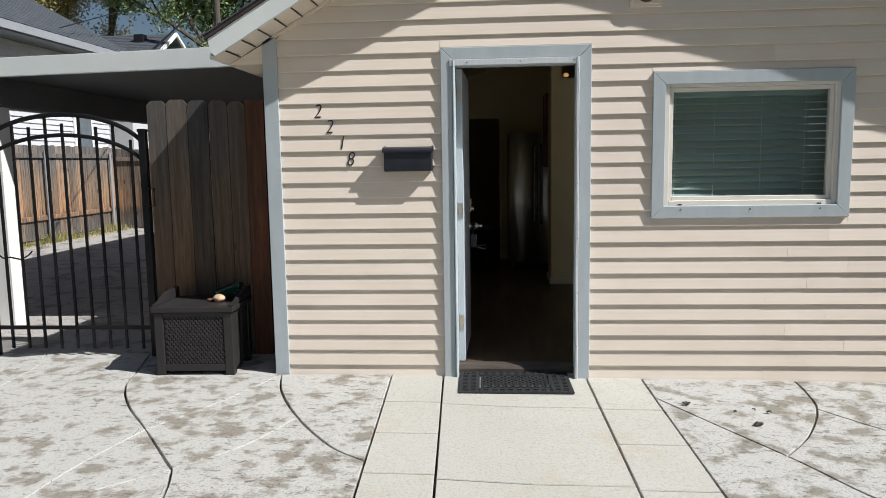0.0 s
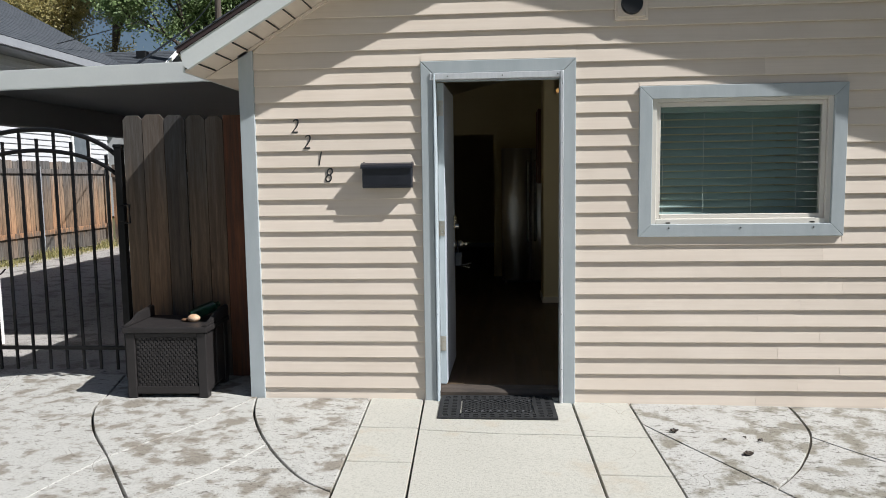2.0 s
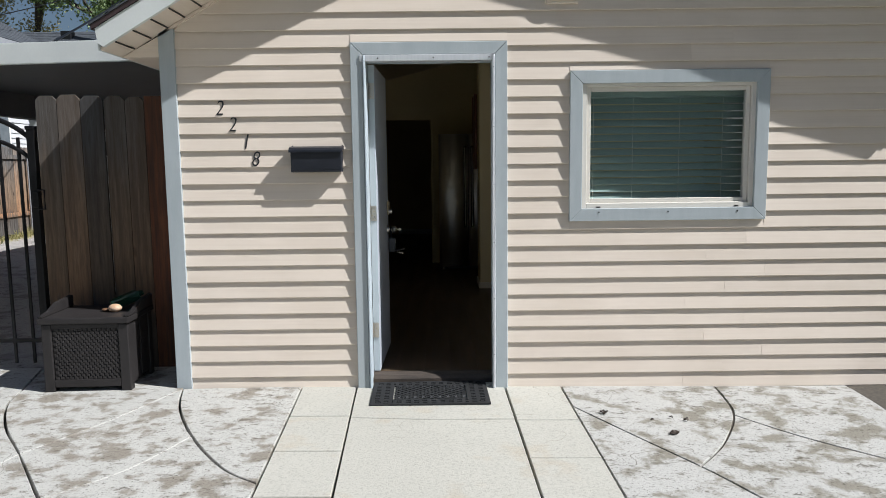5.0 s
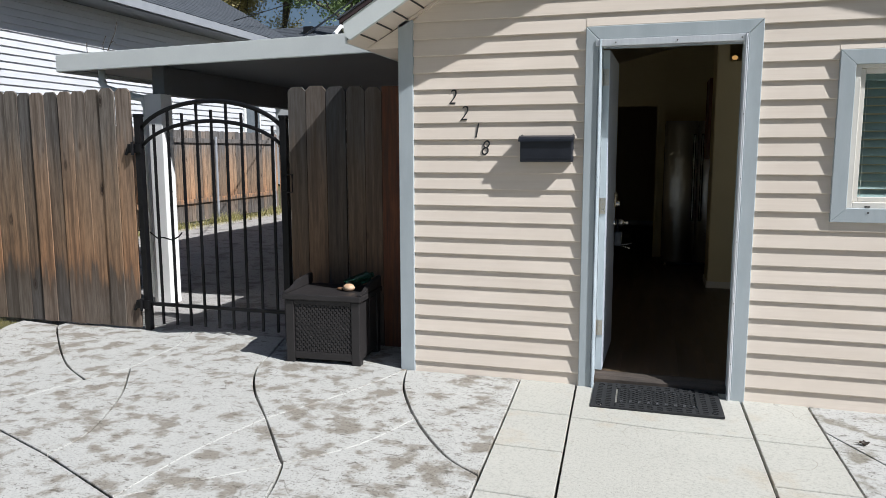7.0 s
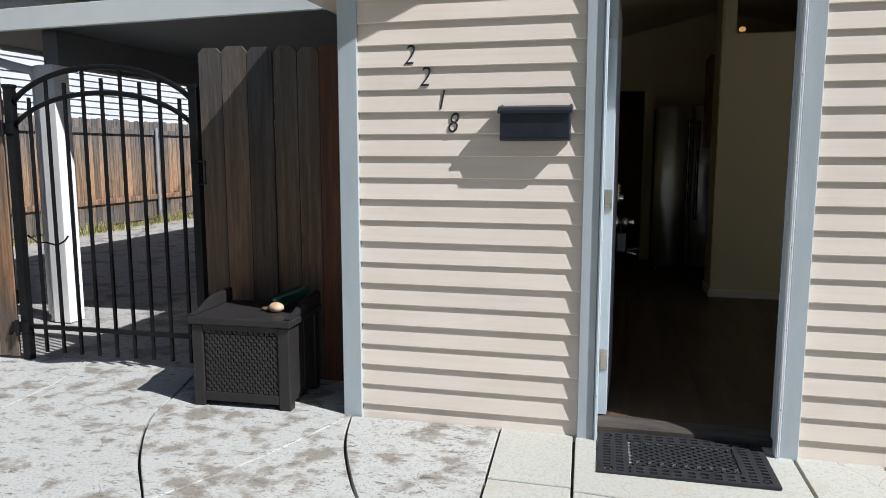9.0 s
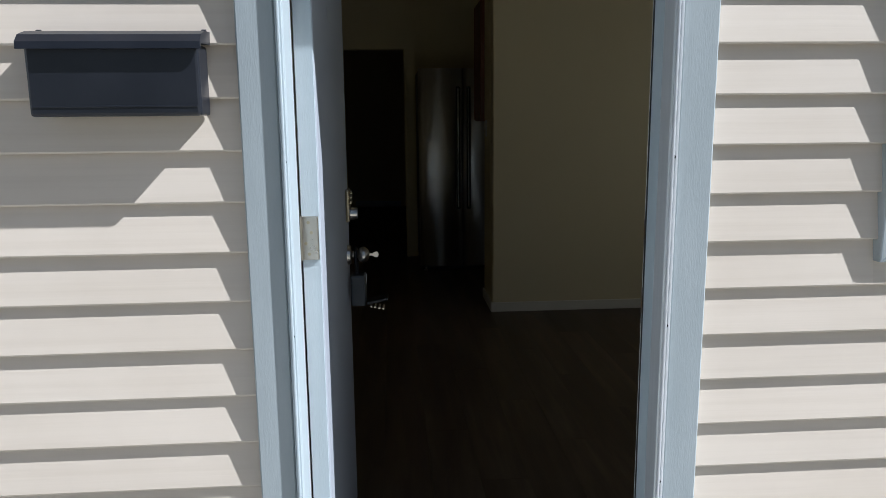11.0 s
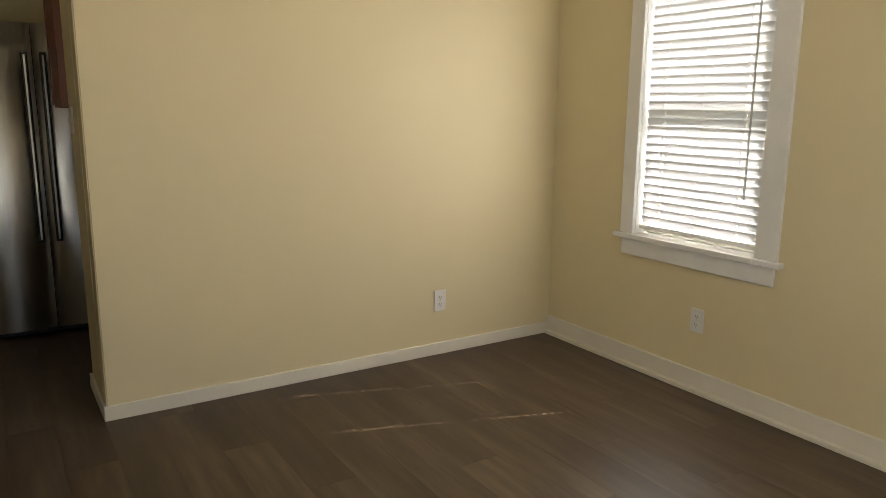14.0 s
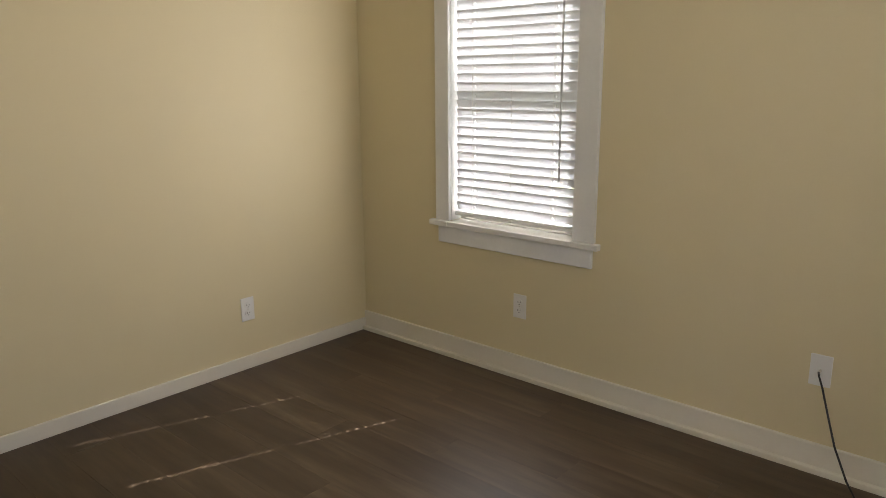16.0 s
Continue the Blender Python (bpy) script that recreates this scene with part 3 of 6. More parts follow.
TX0, TX1, TTOP = -0.110, 0.853, 2.155      # outer edges of the door trim
VX0, VX1, VZ0, VZ1 = 1.24, 2.475, 1.045, 1.972  # outer edges of the window trim
course = 0
z = 0.060 - COURSE
while z < 3.5:
    zt = z + COURSE
    za, zb = max(z, -0.055), zt
    lo, hi = XL + 0.085, XR - 0.085
    if zb > soffit_z(XL) - 0.02:
        lo_b, lo_t = max(lo, RIDGE - (soffit_z(RIDGE) - z) / PITCH), max(lo, RIDGE - (soffit_z(RIDGE) - zt) / PITCH)
    else:
        lo_b = lo_t = lo
    hi_b, hi_t = (min(hi, RIDGE + (soffit_z(RIDGE) - q) / PITCH_R) for q in (z, zt))
    depth = 0.0178 if course % 2 else 0.0158
    if lo_t >= hi_t - 0.05:
        break
    cuts = []
    if za < TTOP - 0.02:
        cuts.append((TX0, TX1))
    if zb > VZ0 + 0.02 and za < VZ1 - 0.03:
        cuts.append((VX0, VX1))
    x = lo_b
    segs = []
    for c0, c1 in cuts:
        segs.append((x, c0))
        x = c1
    segs.append((x, hi_b))
    for c0, c1, low, high in ((TX0, TX1, -1.0, TTOP), (VX0, VX1, VZ0, VZ1)):
        if za < high < zb and (c0, c1) in cuts:
            siding_board(c0, c1, c0, c1, high + 0.002, zb - high - 0.002, front, SIDING, lip=depth * (zb - high) / (zb - za) + 0.003)
        if za < low < zb and (c0, c1) in cuts:
            siding_board(c0, c1, c0, c1, za, low - za - 0.002, front, SIDING, lip=depth, flat=depth * 0.5)
    for a, b in segs:
        at = lo_t if a == lo_b else a
        bt = hi_t if b == hi_b else b
        if b - a > 2.2:
            mid = a + (0.45 + 0.25 * ((course * 7) % 5) / 5) * (b - a)
            siding_board(a, mid, at, mid, za, zb - za, front, SIDING, lip=depth)
            siding_board(mid, b, mid, bt, za, zb - za, front, SIDING, lip=depth + 0.0012)
        else:
            siding_board(a, b, at, bt, za, zb - za, front, SIDING, lip=depth)
    z = zt
    course += 1

# corner boards
for x0, x1 in ((XL - 0.006, XL + 0.090), (XR - 0.09, XR + 0.006)):
    g = B()
    box(g, x0, x1, -0.030, 0.0, -0.045, soffit_z(x0) + 0.03, 0.003)
    if x0 < 0:
        box(g, x0 - 0.004, x0 + 0.02, 0.001, 0.09, -0.045, soffit_z(XL) - 0.14, 0.001)
    part("corner_board", g, TRIM, front, "blue grey painted corner board")

# roof
roof = thing("roof", "gable roof with dark shingles and pale barge boards", "roof", (RIDGE, 4, soffit_z(RIDGE)), kind="structure")
YB = 12.2
for s in (-1, 1):
    def rx(d):
        return RIDGE + s * d
    half = RIDGE - XL
    dt = half + (0.235 if s < 0 else 0.545)
    slope = PITCH if s < 0 else PITCH_R
    zr = soffit_z(RIDGE)

    def rz(d, up=0.0):
        return zr - slope * d + up
    g = B()
    prism(g, [(rx(0), -OVER + 0.03, rz(0)), (rx(dt), -OVER + 0.03, rz(dt)), (rx(dt), -OVER + 0.03, rz(dt, 0.015)), (rx(0), -OVER + 0.03, rz(0, 0.015))], (0, OVER - 0.032, 0))
    part("soffit", g, SIDING, roof, "beige vinyl soffit under the gable overhang")
    g = B()
    # right eave made shorter behind y 0.3, unseen, so sun reaches the side window
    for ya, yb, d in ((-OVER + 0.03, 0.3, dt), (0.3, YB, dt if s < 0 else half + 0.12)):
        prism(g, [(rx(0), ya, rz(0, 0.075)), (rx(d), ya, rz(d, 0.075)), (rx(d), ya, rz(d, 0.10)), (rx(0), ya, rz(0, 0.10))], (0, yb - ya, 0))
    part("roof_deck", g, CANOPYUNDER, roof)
    g = B()
    prism(g, [(rx(0), -OVER, rz(0, -0.004)), (rx(dt - 0.03), -OVER, rz(dt - 0.03, -0.004)), (rx(dt + 0.0), -OVER, rz(dt, 0.035)), (rx(dt + 0.012), -OVER, rz(dt, 0.115)), (rx(0), -OVER, rz(0, 0.125))], (0, 0.03, 0))
    part("barge_board", g, FASCIA, roof, "pale grey painted barge board")
    g = B()
    runs = ((-OVER - 0.012, YB, dt),) if s < 0 else ((-OVER - 0.012, 0.3, dt), (0.302, YB, half + 0.12))
    for ya, yb, d in runs:
        prism(g, [(rx(0), ya, rz(0, 0.125)), (rx(d + 0.03), ya, rz(d + 0.03, 0.125)), (rx(d + 0.03), ya, rz(d + 0.03, 0.15)), (rx(0), ya, rz(0, 0.15))], (0, yb - ya, 0))
    part("drip_edge", g, DRIPEDGE, roof, "dark brown metal drip edge")
    g = B()
    for ya, yb, d in runs:
        for k in range(int(d / 0.14) + 1):
            d0, d1 = k * 0.14, min(d + 0.04, (k + 1) * 0.14 + 0.02)
            prism(g, [(rx(d0), ya - 0.008, rz(d0, 0.151)), (rx(d1), ya - 0.008, rz(d1, 0.153)), (rx(d1), ya - 0.008, rz(d1, 0.164)), (rx(d0), ya - 0.008, rz(d0, 0.158))], (0, yb - ya, 0))
    part("shingles", g, SHINGLE, roof, "dark grey asphalt shingles")
    if s < 0:
        g = B()
        prism(g, [(rx(dt), 0.0 - OVER + 0.035, rz(dt, -0.0)), (rx(dt + 0.015), -OVER + 0.035, rz(dt, 0.0)), (rx(dt + 0.015), -OVER + 0.035, rz(dt, 0.125)), (rx(dt), -OVER + 0.035, rz(dt, 0.125))], (0, YB, 0))
        part("eave_fascia", g, FASCIA, roof, "pale grey eave fascia")
        g = B()
        box(g, rx(dt), rx(half) - 0.002, 0.002, YB - 0.2, rz(dt), rz(dt, 0.012))
        part("eave_soffit", g, SIDING, roof, "beige vinyl soffit under the eave")
        g = B()
        prism(g, [(rx(half) + 0.012, -0.014, rz(half, -0.004)), (rx(dt), -0.014, rz(dt, -0.002)), (rx(half) + 0.012, -0.014, rz(dt, -0.002))], (0, 0.014, 0))
        part("eave_return", g, SIDING, roof, "beige boxed end of the eave")
    # soffit panel ribs and the moulding along the wall
    for k in range(26):
        d = 0.10 + k * 0.105
        if d < dt - 0.02:
            g = B()
            box(g, -0.004, 0.004, -OVER + 0.035, -0.032, -0.006, 0.0)
            me = as_mesh("soffit_groove", g, SEAM)
            shared("soffit_groove", me, roof, Matrix.Translation((rx(d), 0, rz(d, -0.001))) @ Matrix.Rotation(s * math.atan(slope), 4, "Y"))
    g = B()
    prism(g, [(rx(0), -0.030, rz(0, -0.022)), (rx(half - 0.0), -0.030, rz(half, -0.022)), (rx(half), -0.030, rz(half, -0.003)), (rx(0), -0.030, rz(0, -0.003))], (0, 0.030, 0))
    part("rake_moulding", g, SIDING, roof)

# ---- front door frame ----
dt_ = thing("door_trim", "blue grey painted casing round the front door", "door trim", (0.39, -0.02, 0), kind="structure")
Y0 = -0.034
for pts in (((TX0, -0.045), (TX0 + 0.075, -0.045), (TX0 + 0.075, TTOP - 0.075), (TX0, TTOP)),
            ((TX1, -0.06), (TX1 - 0.075, -0.06), (TX1 - 0.075, TTOP - 0.075), (TX1, TTOP)),
            ((TX0 + 0.002, TTOP), (TX1 - 0.002, TTOP), (TX1 - 0.077, TTOP - 0.0745), (TX0 + 0.077, TTOP - 0.0745))):
    g = B()
    prism(g, [(x, Y0, z) for x, z in pts], (0, 0.034, 0))
    bmesh.ops.bevel(g, geom=g.edges[:], offset=0.003, segments=1, affect="EDGES")
    part("casing_board", g, TRIM, dt_)
for a in ((TX0 + 0.0765, -0.017, -0.03, TTOP - 0.0765), (0.756, TX1 - 0.0765, -0.05, TTOP - 0.0765)):
    g = B()
    box(g, a[0], a[1], -0.040, 0.02, a[2], a[3], 0.003)
    box(g, a[0] + 0.004, a[0] + 0.010, -0.048, -0.039, a[2], a[3], 0.002)
    box(g, a[1] - 0.008, a[1] - 0.002, -0.044, -0.039, a[2], a[3], 0.0015)
    part("metal_strip", g, JAMB if a[0] < 0.3 else ALU, dt_, "aluminium screen door strip with screws")
    for k in range(6):
        g = B()
        tube(g, ((a[0] + a[1]) / 2, -0.0440, 0.2 + k * 0.36), ((a[0] + a[1]) / 2, -0.039, 0.2 + k * 0.36), 0.0038, seg=8)
        part("screw", g, BLACKIRON, dt_)
g = B()
box(g, DX0 - 0.02, 0.775, -0.042, 0.02, DTOP - 0.035, TTOP - 0.0765, 0.003)
part("metal_strip", g, ALU, dt_, "aluminium strip over the door")
for k in range(3):
    g = B()
    tube(g, (0.06 + k * 0.34, -0.046, DTOP - 0.017), (0.06 + k * 0.34, -0.040, DTOP - 0.017), 0.004, seg=8)
    part("screw", g, BLACKIRON, dt_)

jamb = thing("door_frame", "pale blue door jamb with white inner edge", "door frame", (0.39, 0.07, 0), kind="structure")
JX0, JX1 = -0.030, 0.770
for x0, x1, xs0, xs1 in ((DX0 - 0.012, JX0, JX0, JX0 + 0.012), (JX1, DX1 + 0.012, JX1 - 0.012, JX1)):
    g = B()
    box(g, x0, x1, 0.021, 0.088, 0.03, DTOP, 0.002)
    box(g, xs0, xs1, 0.021, 0.082, 0.03, DTOP - 0.03, 0.003)
    part("jamb", g, JAMB, jamb)
    g = B()
    box(g, x0, x1, 0.0885, 0.128, 0.03, DTOP, 0.002)
    part("jamb_edge", g, WHITE, jamb, "white inner jamb edge with worn paint")
    g = B()
    box(g, xs0, xs1, 0.0825, 0.089, 0.03, DTOP - 0.03)
    part("weather_strip", g, BLACKPLASTIC, jamb, "dark rubber weather strip")
g = B()
box(g, JX0, JX1, 0.021, 0.128, DTOP - 0.03, DTOP - 0.002, 0.002)
part("head_jamb", g, JAMB, jamb)
g = B()
prism(g, [(JX0, 0.072, -0.05), (JX0, 0.072, 0.012), (JX0, 0.085, 0.034), (JX0, 0.12, 0.048), (JX0, 0.16, 0.041), (JX0, 0.16, -0.05)], (JX1 - JX0, 0, 0))
step = B()
box(step, JX0, JX1, 0.0, 0.071, -0.06, -0.019)
part("door_step", step, WALKC, jamb, "concrete step under the door mat")
part("threshold", g, surface("worn wooden threshold", (0.03, 0.024, 0.02), (0.09, 0.07, 0.055), (1, 12, 1), 6, 0.7, 0.3), jamb, "worn wooden threshold")
for zc in (1.097, 0.935):
    g = B()
    box(g, JX1 - 0.003, JX1 + 0.0005, 0.091, 0.122, zc - 0.03, zc + 0.03, 0.0012)
    box(g, JX1 - 0.006, JX1 - 0.003, 0.088, 0.094, zc - 0.018, zc + 0.018, 0.001)
    sp = part("strike_plate", g, NICKEL, jamb, "steel strike plate")
    g = B()
    box(g, JX1 - 0.0042, JX1 - 0.0032, 0.099, 0.113, zc - 0.014, zc + 0.014)
    part("bolt_hole", g, surface("raw wood hole", (0.25, 0.13, 0.04), (0.35, 0.2, 0.07)), sp)
    for dz in (-0.023, 0.023):
        g = B()
        tube(g, (JX1 - 0.0045, 0.106, zc + dz), (JX1 - 0.003, 0.106, zc + dz), 0.0035, seg=8)
        part("screw", g, NICKEL, sp)

# ---- front door, swung open ----
HX, HY = -0.022, 0.133
OPEN = 88.6
door = new("door_1")
door.matrix_basis = Matrix.Translation((HX, HY, FLOORZ)) @ Matrix.Rotation(radians(OPEN), 4, "Z")
tagged(door, "open pale blue painted slab front door with key in knob", "door", "", "structure")


def on_door(name, bm, material, label="", parent=None, smooth=False):
    """A door part, given as the door lies closed along +x with its outer face at y = 0."""
    ob = new(name, as_mesh(name, bm, material, smooth))
    ob.parent = parent or door
    if parent is None:
        ob.matrix_basis = Matrix.Translation((0, -0.044, 0))
    return tagged(ob, label) if label else ob


DW, DH, DT = 0.748, 2.0, 0.044
g = B()
box(g, 0.004, DW, 0, DT, 0.012, DH, 0.003)
on_door("door_leaf", g, DOORPAINT)
g = B()
box(g, 0.0, 0.0038, 0.002, DT - 0.002, 0.012, DH, 0.001)
on_door("door_edge", g, JAMB, "pale door edge with chipped paint")
g = B()
box(g, 0.30, 0.38, -0.0012, -0.0002, 1.575, 1.605)
on_door("tape_residue", g, surface("old tape mark", (0.52, 0.55, 0.58), (0.57, 0.60, 0.63)), "pale strip of old tape")
for zc in (0.288, 1.059, 1.84):
    g = B()
    box(g, -0.0065, -0.0005, 0.004, DT - 0.003, zc - 0.05, zc + 0.05, 0.0025)
    h = on_door("hinge", g, NICKEL, "satin nickel butt hinge")
    g = B()
    tube(g, (-0.006, DT + 0.002, zc - 0.05), (-0.006, DT + 0.002, zc + 0.05), 0.0065, seg=10)
    on_door("hinge_pin", g, NICKEL, "", h)
    for i, (yy, zz) in enumerate(((0.026, 0.036), (0.020, 0.013), (0.033, -0.012), (0.026, -0.036))):
        g = B()
        tube(g, (-0.008, yy, zc + zz), (-0.006, yy, zc + zz), 0.004, seg=8)
        on_door("hinge_screw", g, BRASSY, "", h)
KX = DW - 0.070
KZ = 0.894
g = B()
tube(g, (KX, -0.010, KZ), (KX, 0.0, KZ), 0.030, 0.033, 24)
knob = on_door("door_knob", g, NICKEL, "satin nickel door knob")
g = B()
tube(g, (KX, -0.034, KZ), (KX, -0.010, KZ), 0.010, 0.014, 16)
ball(g, (KX, -0.050, KZ), 0.026, (1, 0.78, 1), 20)
on_door("knob_ball", g, NICKEL, "", knob, True)
g = B()
box(g, KX - 0.0012, KX + 0.0012, -0.085, -0.068, KZ - 0.004, KZ + 0.004)
prism(g, [(KX - 0.0011, -0.082, KZ - 0.006), (KX - 0.0011, -0.088, KZ - 0.009), (KX - 0.0011, -0.096, KZ - 0.0085), (KX - 0.0011, -0.1, KZ), (KX - 0.0011, -0.096, KZ + 0.0085), (KX - 0.0011, -0.088, KZ + 0.009), (KX - 0.0011, -0.082, KZ + 0.006)], (0.0022, 0, 0))
on_door("key", g, NICKEL, "silver house key in the lock", knob)
g = B()
box(g, KX - 0.032, KX + 0.032, -0.012, 0.0, 1.003, 1.108, 0.006)
kp = on_door("keypad_lock", g, BRASSY, "antique brass keypad deadbolt")
for r in range(3):
    for c in range(2):
        g = B()
        box(g, KX - 0.020 + c * 0.022, KX - 0.004 + c * 0.022, -0.019, -0.012, 1.061 + r * 0.015, 1.071 + r * 0.015, 0.002)
        on_door("button", g, BRASSY, "", kp)
g = B()
tube(g, (KX, -0.036, 1.029), (KX, -0.012, 1.029), 0.0185, 0.021, 20)
on_door("lock_cylinder", g, NICKEL, "", kp)
g = B()
box(g, KX - 0.035, KX + 0.035, -0.056, -0.008, KZ - 0.165, KZ - 0.062, 0.008)
lb = on_door("lock_box", g, surface("dark grey lockbox metal", (0.028, 0.034, 0.042), (0.045, 0.052, 0.062), rough=0.45), "dark grey key lockbox hung on the knob")
g = B()
bent_tube(g, [(KX - 0.022, -0.028, KZ - 0.065), (KX - 0.024, -0.026, KZ - 0.02), (KX - 0.018, -0.026, KZ + 0.012), (KX, -0.026, KZ + 0.022), (KX + 0.018, -0.026, KZ + 0.012), (KX + 0.024, -0.026, KZ - 0.02), (KX + 0.022, -0.028, KZ - 0.065)], 0.0055)
on_door("shackle", g, BLACKIRON, "black rubber coated shackle", lb)
g = B()
box(g, KX - 0.03, KX + 0.03, -0.128, -0.058, KZ - 0.162, KZ - 0.152, 0.003, Matrix.Translation((0, -0.058, KZ - 0.157)) @ Matrix.Rotation(radians(-12), 4, "X") @ Matrix.Translation((0, 0.058, -KZ + 0.157)))
flap = on_door("open_flap", g, BLACKPLASTIC, "open lockbox front with dials", lb)
for k in range(4):
    g = B()
    tube(g, (KX - 0.022, -0.072 - k * 0.013, KZ - 0.168 - 0.003 * k), (KX + 0.022, -0.072 - k * 0.013, KZ - 0.1665 - 0.003 * k), 0.0032, seg=10)
    on_door("dial", g, NICKEL, "", flap)
g = B()
box(g, KX + 0.005, KX + 0.022, -0.0575, -0.056, KZ - 0.10, KZ - 0.07)
on_door("lockbox_label", g, OUTLETW, "small white label", lb)

# ---- front window ----
win = thing("window_1", "sliding front window with closed grey blinds behind glass", "window", (1.86, 0.03, 1.5), kind="structure")
V0 = -0.034
TW = 0.078
for pts in (((VX0, VZ0), (VX0 + TW, VZ0 + TW), (VX0 + TW, VZ1 - TW), (VX0, VZ1)), ((VX1, VZ0), (VX1 - TW, VZ0 + TW), (VX1 - TW, VZ1 - TW), (VX1, VZ1)),
            ((VX0, VZ1), (VX1, VZ1), (VX1 - TW, VZ1 - TW), (VX0 + TW, VZ1 - TW)), ((VX0, VZ0), (VX1, VZ0), (VX1 - TW, VZ0 + TW), (VX0 + TW, VZ0 + TW))):
    g = B()
    prism(g, [(x, V0, z) for x, z in pts], (0, 0.034, 0))
    bmesh.ops.bevel(g, geom=g.edges[:], offset=0.0025, segments=1, affect="EDGES")
    part("casing_board", g, TRIM, win, "blue grey mitred window casing")


def ring_frame(bm, x0, x1, z0, z1, w, y0, y1, bevel=0.002, bottom=None):
    b = bottom or w
    box(bm, x0, x0 + w, y0, y1, z0, z1, bevel)
    box(bm, x1 - w, x1, y0, y1, z0, z1, bevel)
    box(bm, x0 + w, x1 - w, y0, y1, z1 - w, z1, bevel)
    box(bm, x0 + w, x1 - w, y0, y1, z0, z0 + b, bevel)


g = B()
ring_frame(g, WX0 - 0.005, WX1 + 0.005, WZ0 - 0.005, WZ1 + 0.005, 0.030, -0.012, 0.075, 0.003, 0.045)
part("window_frame", g, VINYL, win, "off white vinyl window frame")
g = B()
ring_frame(g, WX0 + 0.026, WX1 - 0.026, WZ0 + 0.042, WZ1 - 0.026, 0.026, 0.008, 0.05, 0.003)
sash = part("sash", g, VINYL, win, "off white vinyl sash")
g = B()
box(g, WX0 + 0.05, WX1 - 0.05, 0.026, 0.031, WZ0 + 0.066, WZ1 - 0.05)
pane = part("pane", g, SCREENED, win)
pane.visible_shadow = False
for x in (WX0 + 0.10, WX1 - 0.10):
    g = B()
    box(g, x - 0.014, x + 0.014, -0.0145, -0.012, WZ0 + 0.012, WZ0 + 0.020)
    part("weep_slot", g, SEAM, win)
for x in (WX0 + 0.10, (WX0 + WX1) / 2, WX1 - 0.10):
    g = B()
    tube(g, (x, -0.037, VZ0 + 0.055), (x, -0.033, VZ0 + 0.055), 0.005, seg=8)
    part("screw", g, BLACKIRON, win)
g = B()
box(g, WX0 + 0.031, WX1 - 0.031, -0.003, 0.008, WZ0 + 0.036, WZ0 + 0.043, 0.002)
part("track", g, VINYL, win)

# unseen board, added to keep sun under the blind off the floor
g = B()
box(g, WX0 - 0.32, WX1 + 0.12, 0.111, 0.262, 1.088, 1.112, 0.004)
part("window_sill", g, WHITE, win, "unseen white board blocking sun below the blind")

blind = thing("window_blind", "lowered horizontal slat blind behind the front window", "blind", (1.86, 0.09, 1.12), group="window blinds")
BX0, BX1 = WX0 - 0.06, WX1 + 0.03
g = B()
box(g, -(BX1 - BX0) / 2, (BX1 - BX0) / 2, -0.0255, 0.0255, -0.0012, 0.0012)
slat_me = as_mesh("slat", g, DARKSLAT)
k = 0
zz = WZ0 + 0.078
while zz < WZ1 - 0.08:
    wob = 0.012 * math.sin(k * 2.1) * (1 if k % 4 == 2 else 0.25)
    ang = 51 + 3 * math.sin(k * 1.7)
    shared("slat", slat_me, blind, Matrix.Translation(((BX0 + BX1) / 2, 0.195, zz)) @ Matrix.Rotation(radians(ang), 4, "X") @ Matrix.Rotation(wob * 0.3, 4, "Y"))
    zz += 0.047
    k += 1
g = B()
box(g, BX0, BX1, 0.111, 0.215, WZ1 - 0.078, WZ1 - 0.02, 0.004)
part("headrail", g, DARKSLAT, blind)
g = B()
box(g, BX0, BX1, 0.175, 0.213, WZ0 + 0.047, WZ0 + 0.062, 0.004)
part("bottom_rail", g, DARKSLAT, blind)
for f in (0.14, 0.36, 0.62, 0.86):
    g = B()
    tube(g, (BX0 + (BX1 - BX0) * f, 0.167, WZ0 + 0.05), (BX0 + (BX1 - BX0) * f, 0.167, WZ1 - 0.03), 0.0012, seg=6)
    part("cord", g, OUTLETW, blind)

# ---- interior shell ----
g = B()
box(g, XI0 - 0.02, XI1 + 0.02, 0.10, 12.0, -0.08, FLOORZ - 0.006)
floor = setting("floor", g, SEAM, "dark brown wood look plank floor", "floor")


def ceil_z(x):
    return 2.345 + 0.245 * ((XI1 - x) if x > RIDGE else (XI1 - 2 * RIDGE + x))


g = B()
prism(g, [(XI0 - 0.1, 0.11, ceil_z(XI0 - 0.1)), (RIDGE, 0.11, ceil_z(RIDGE)), (XI1 + 0.05, 0.11, ceil_z(XI1 + 0.05)), (XI1 + 0.05, 0.11, ceil_z(XI1) + 0.03), (RIDGE, 0.11, ceil_z(RIDGE) + 0.05), (XI0 - 0.1, 0.11, ceil_z(XI0) + 0.03)], (0, 11.9, 0))
setting("ceiling", g, CEIL, "sloping cream vaulted ceiling", "ceiling")


def up_to_ceiling(bm, x0, x1, y0, y1, z0):
    xs = [x0] + ([RIDGE] if x0 < RIDGE < x1 else []) + [x1]
    prism(bm, [(x0, y0, z0)] + [(x, y0, ceil_z(x) + 0.02) for x in xs] + [(x1, y0, z0)], (0, y1 - y0, 0))


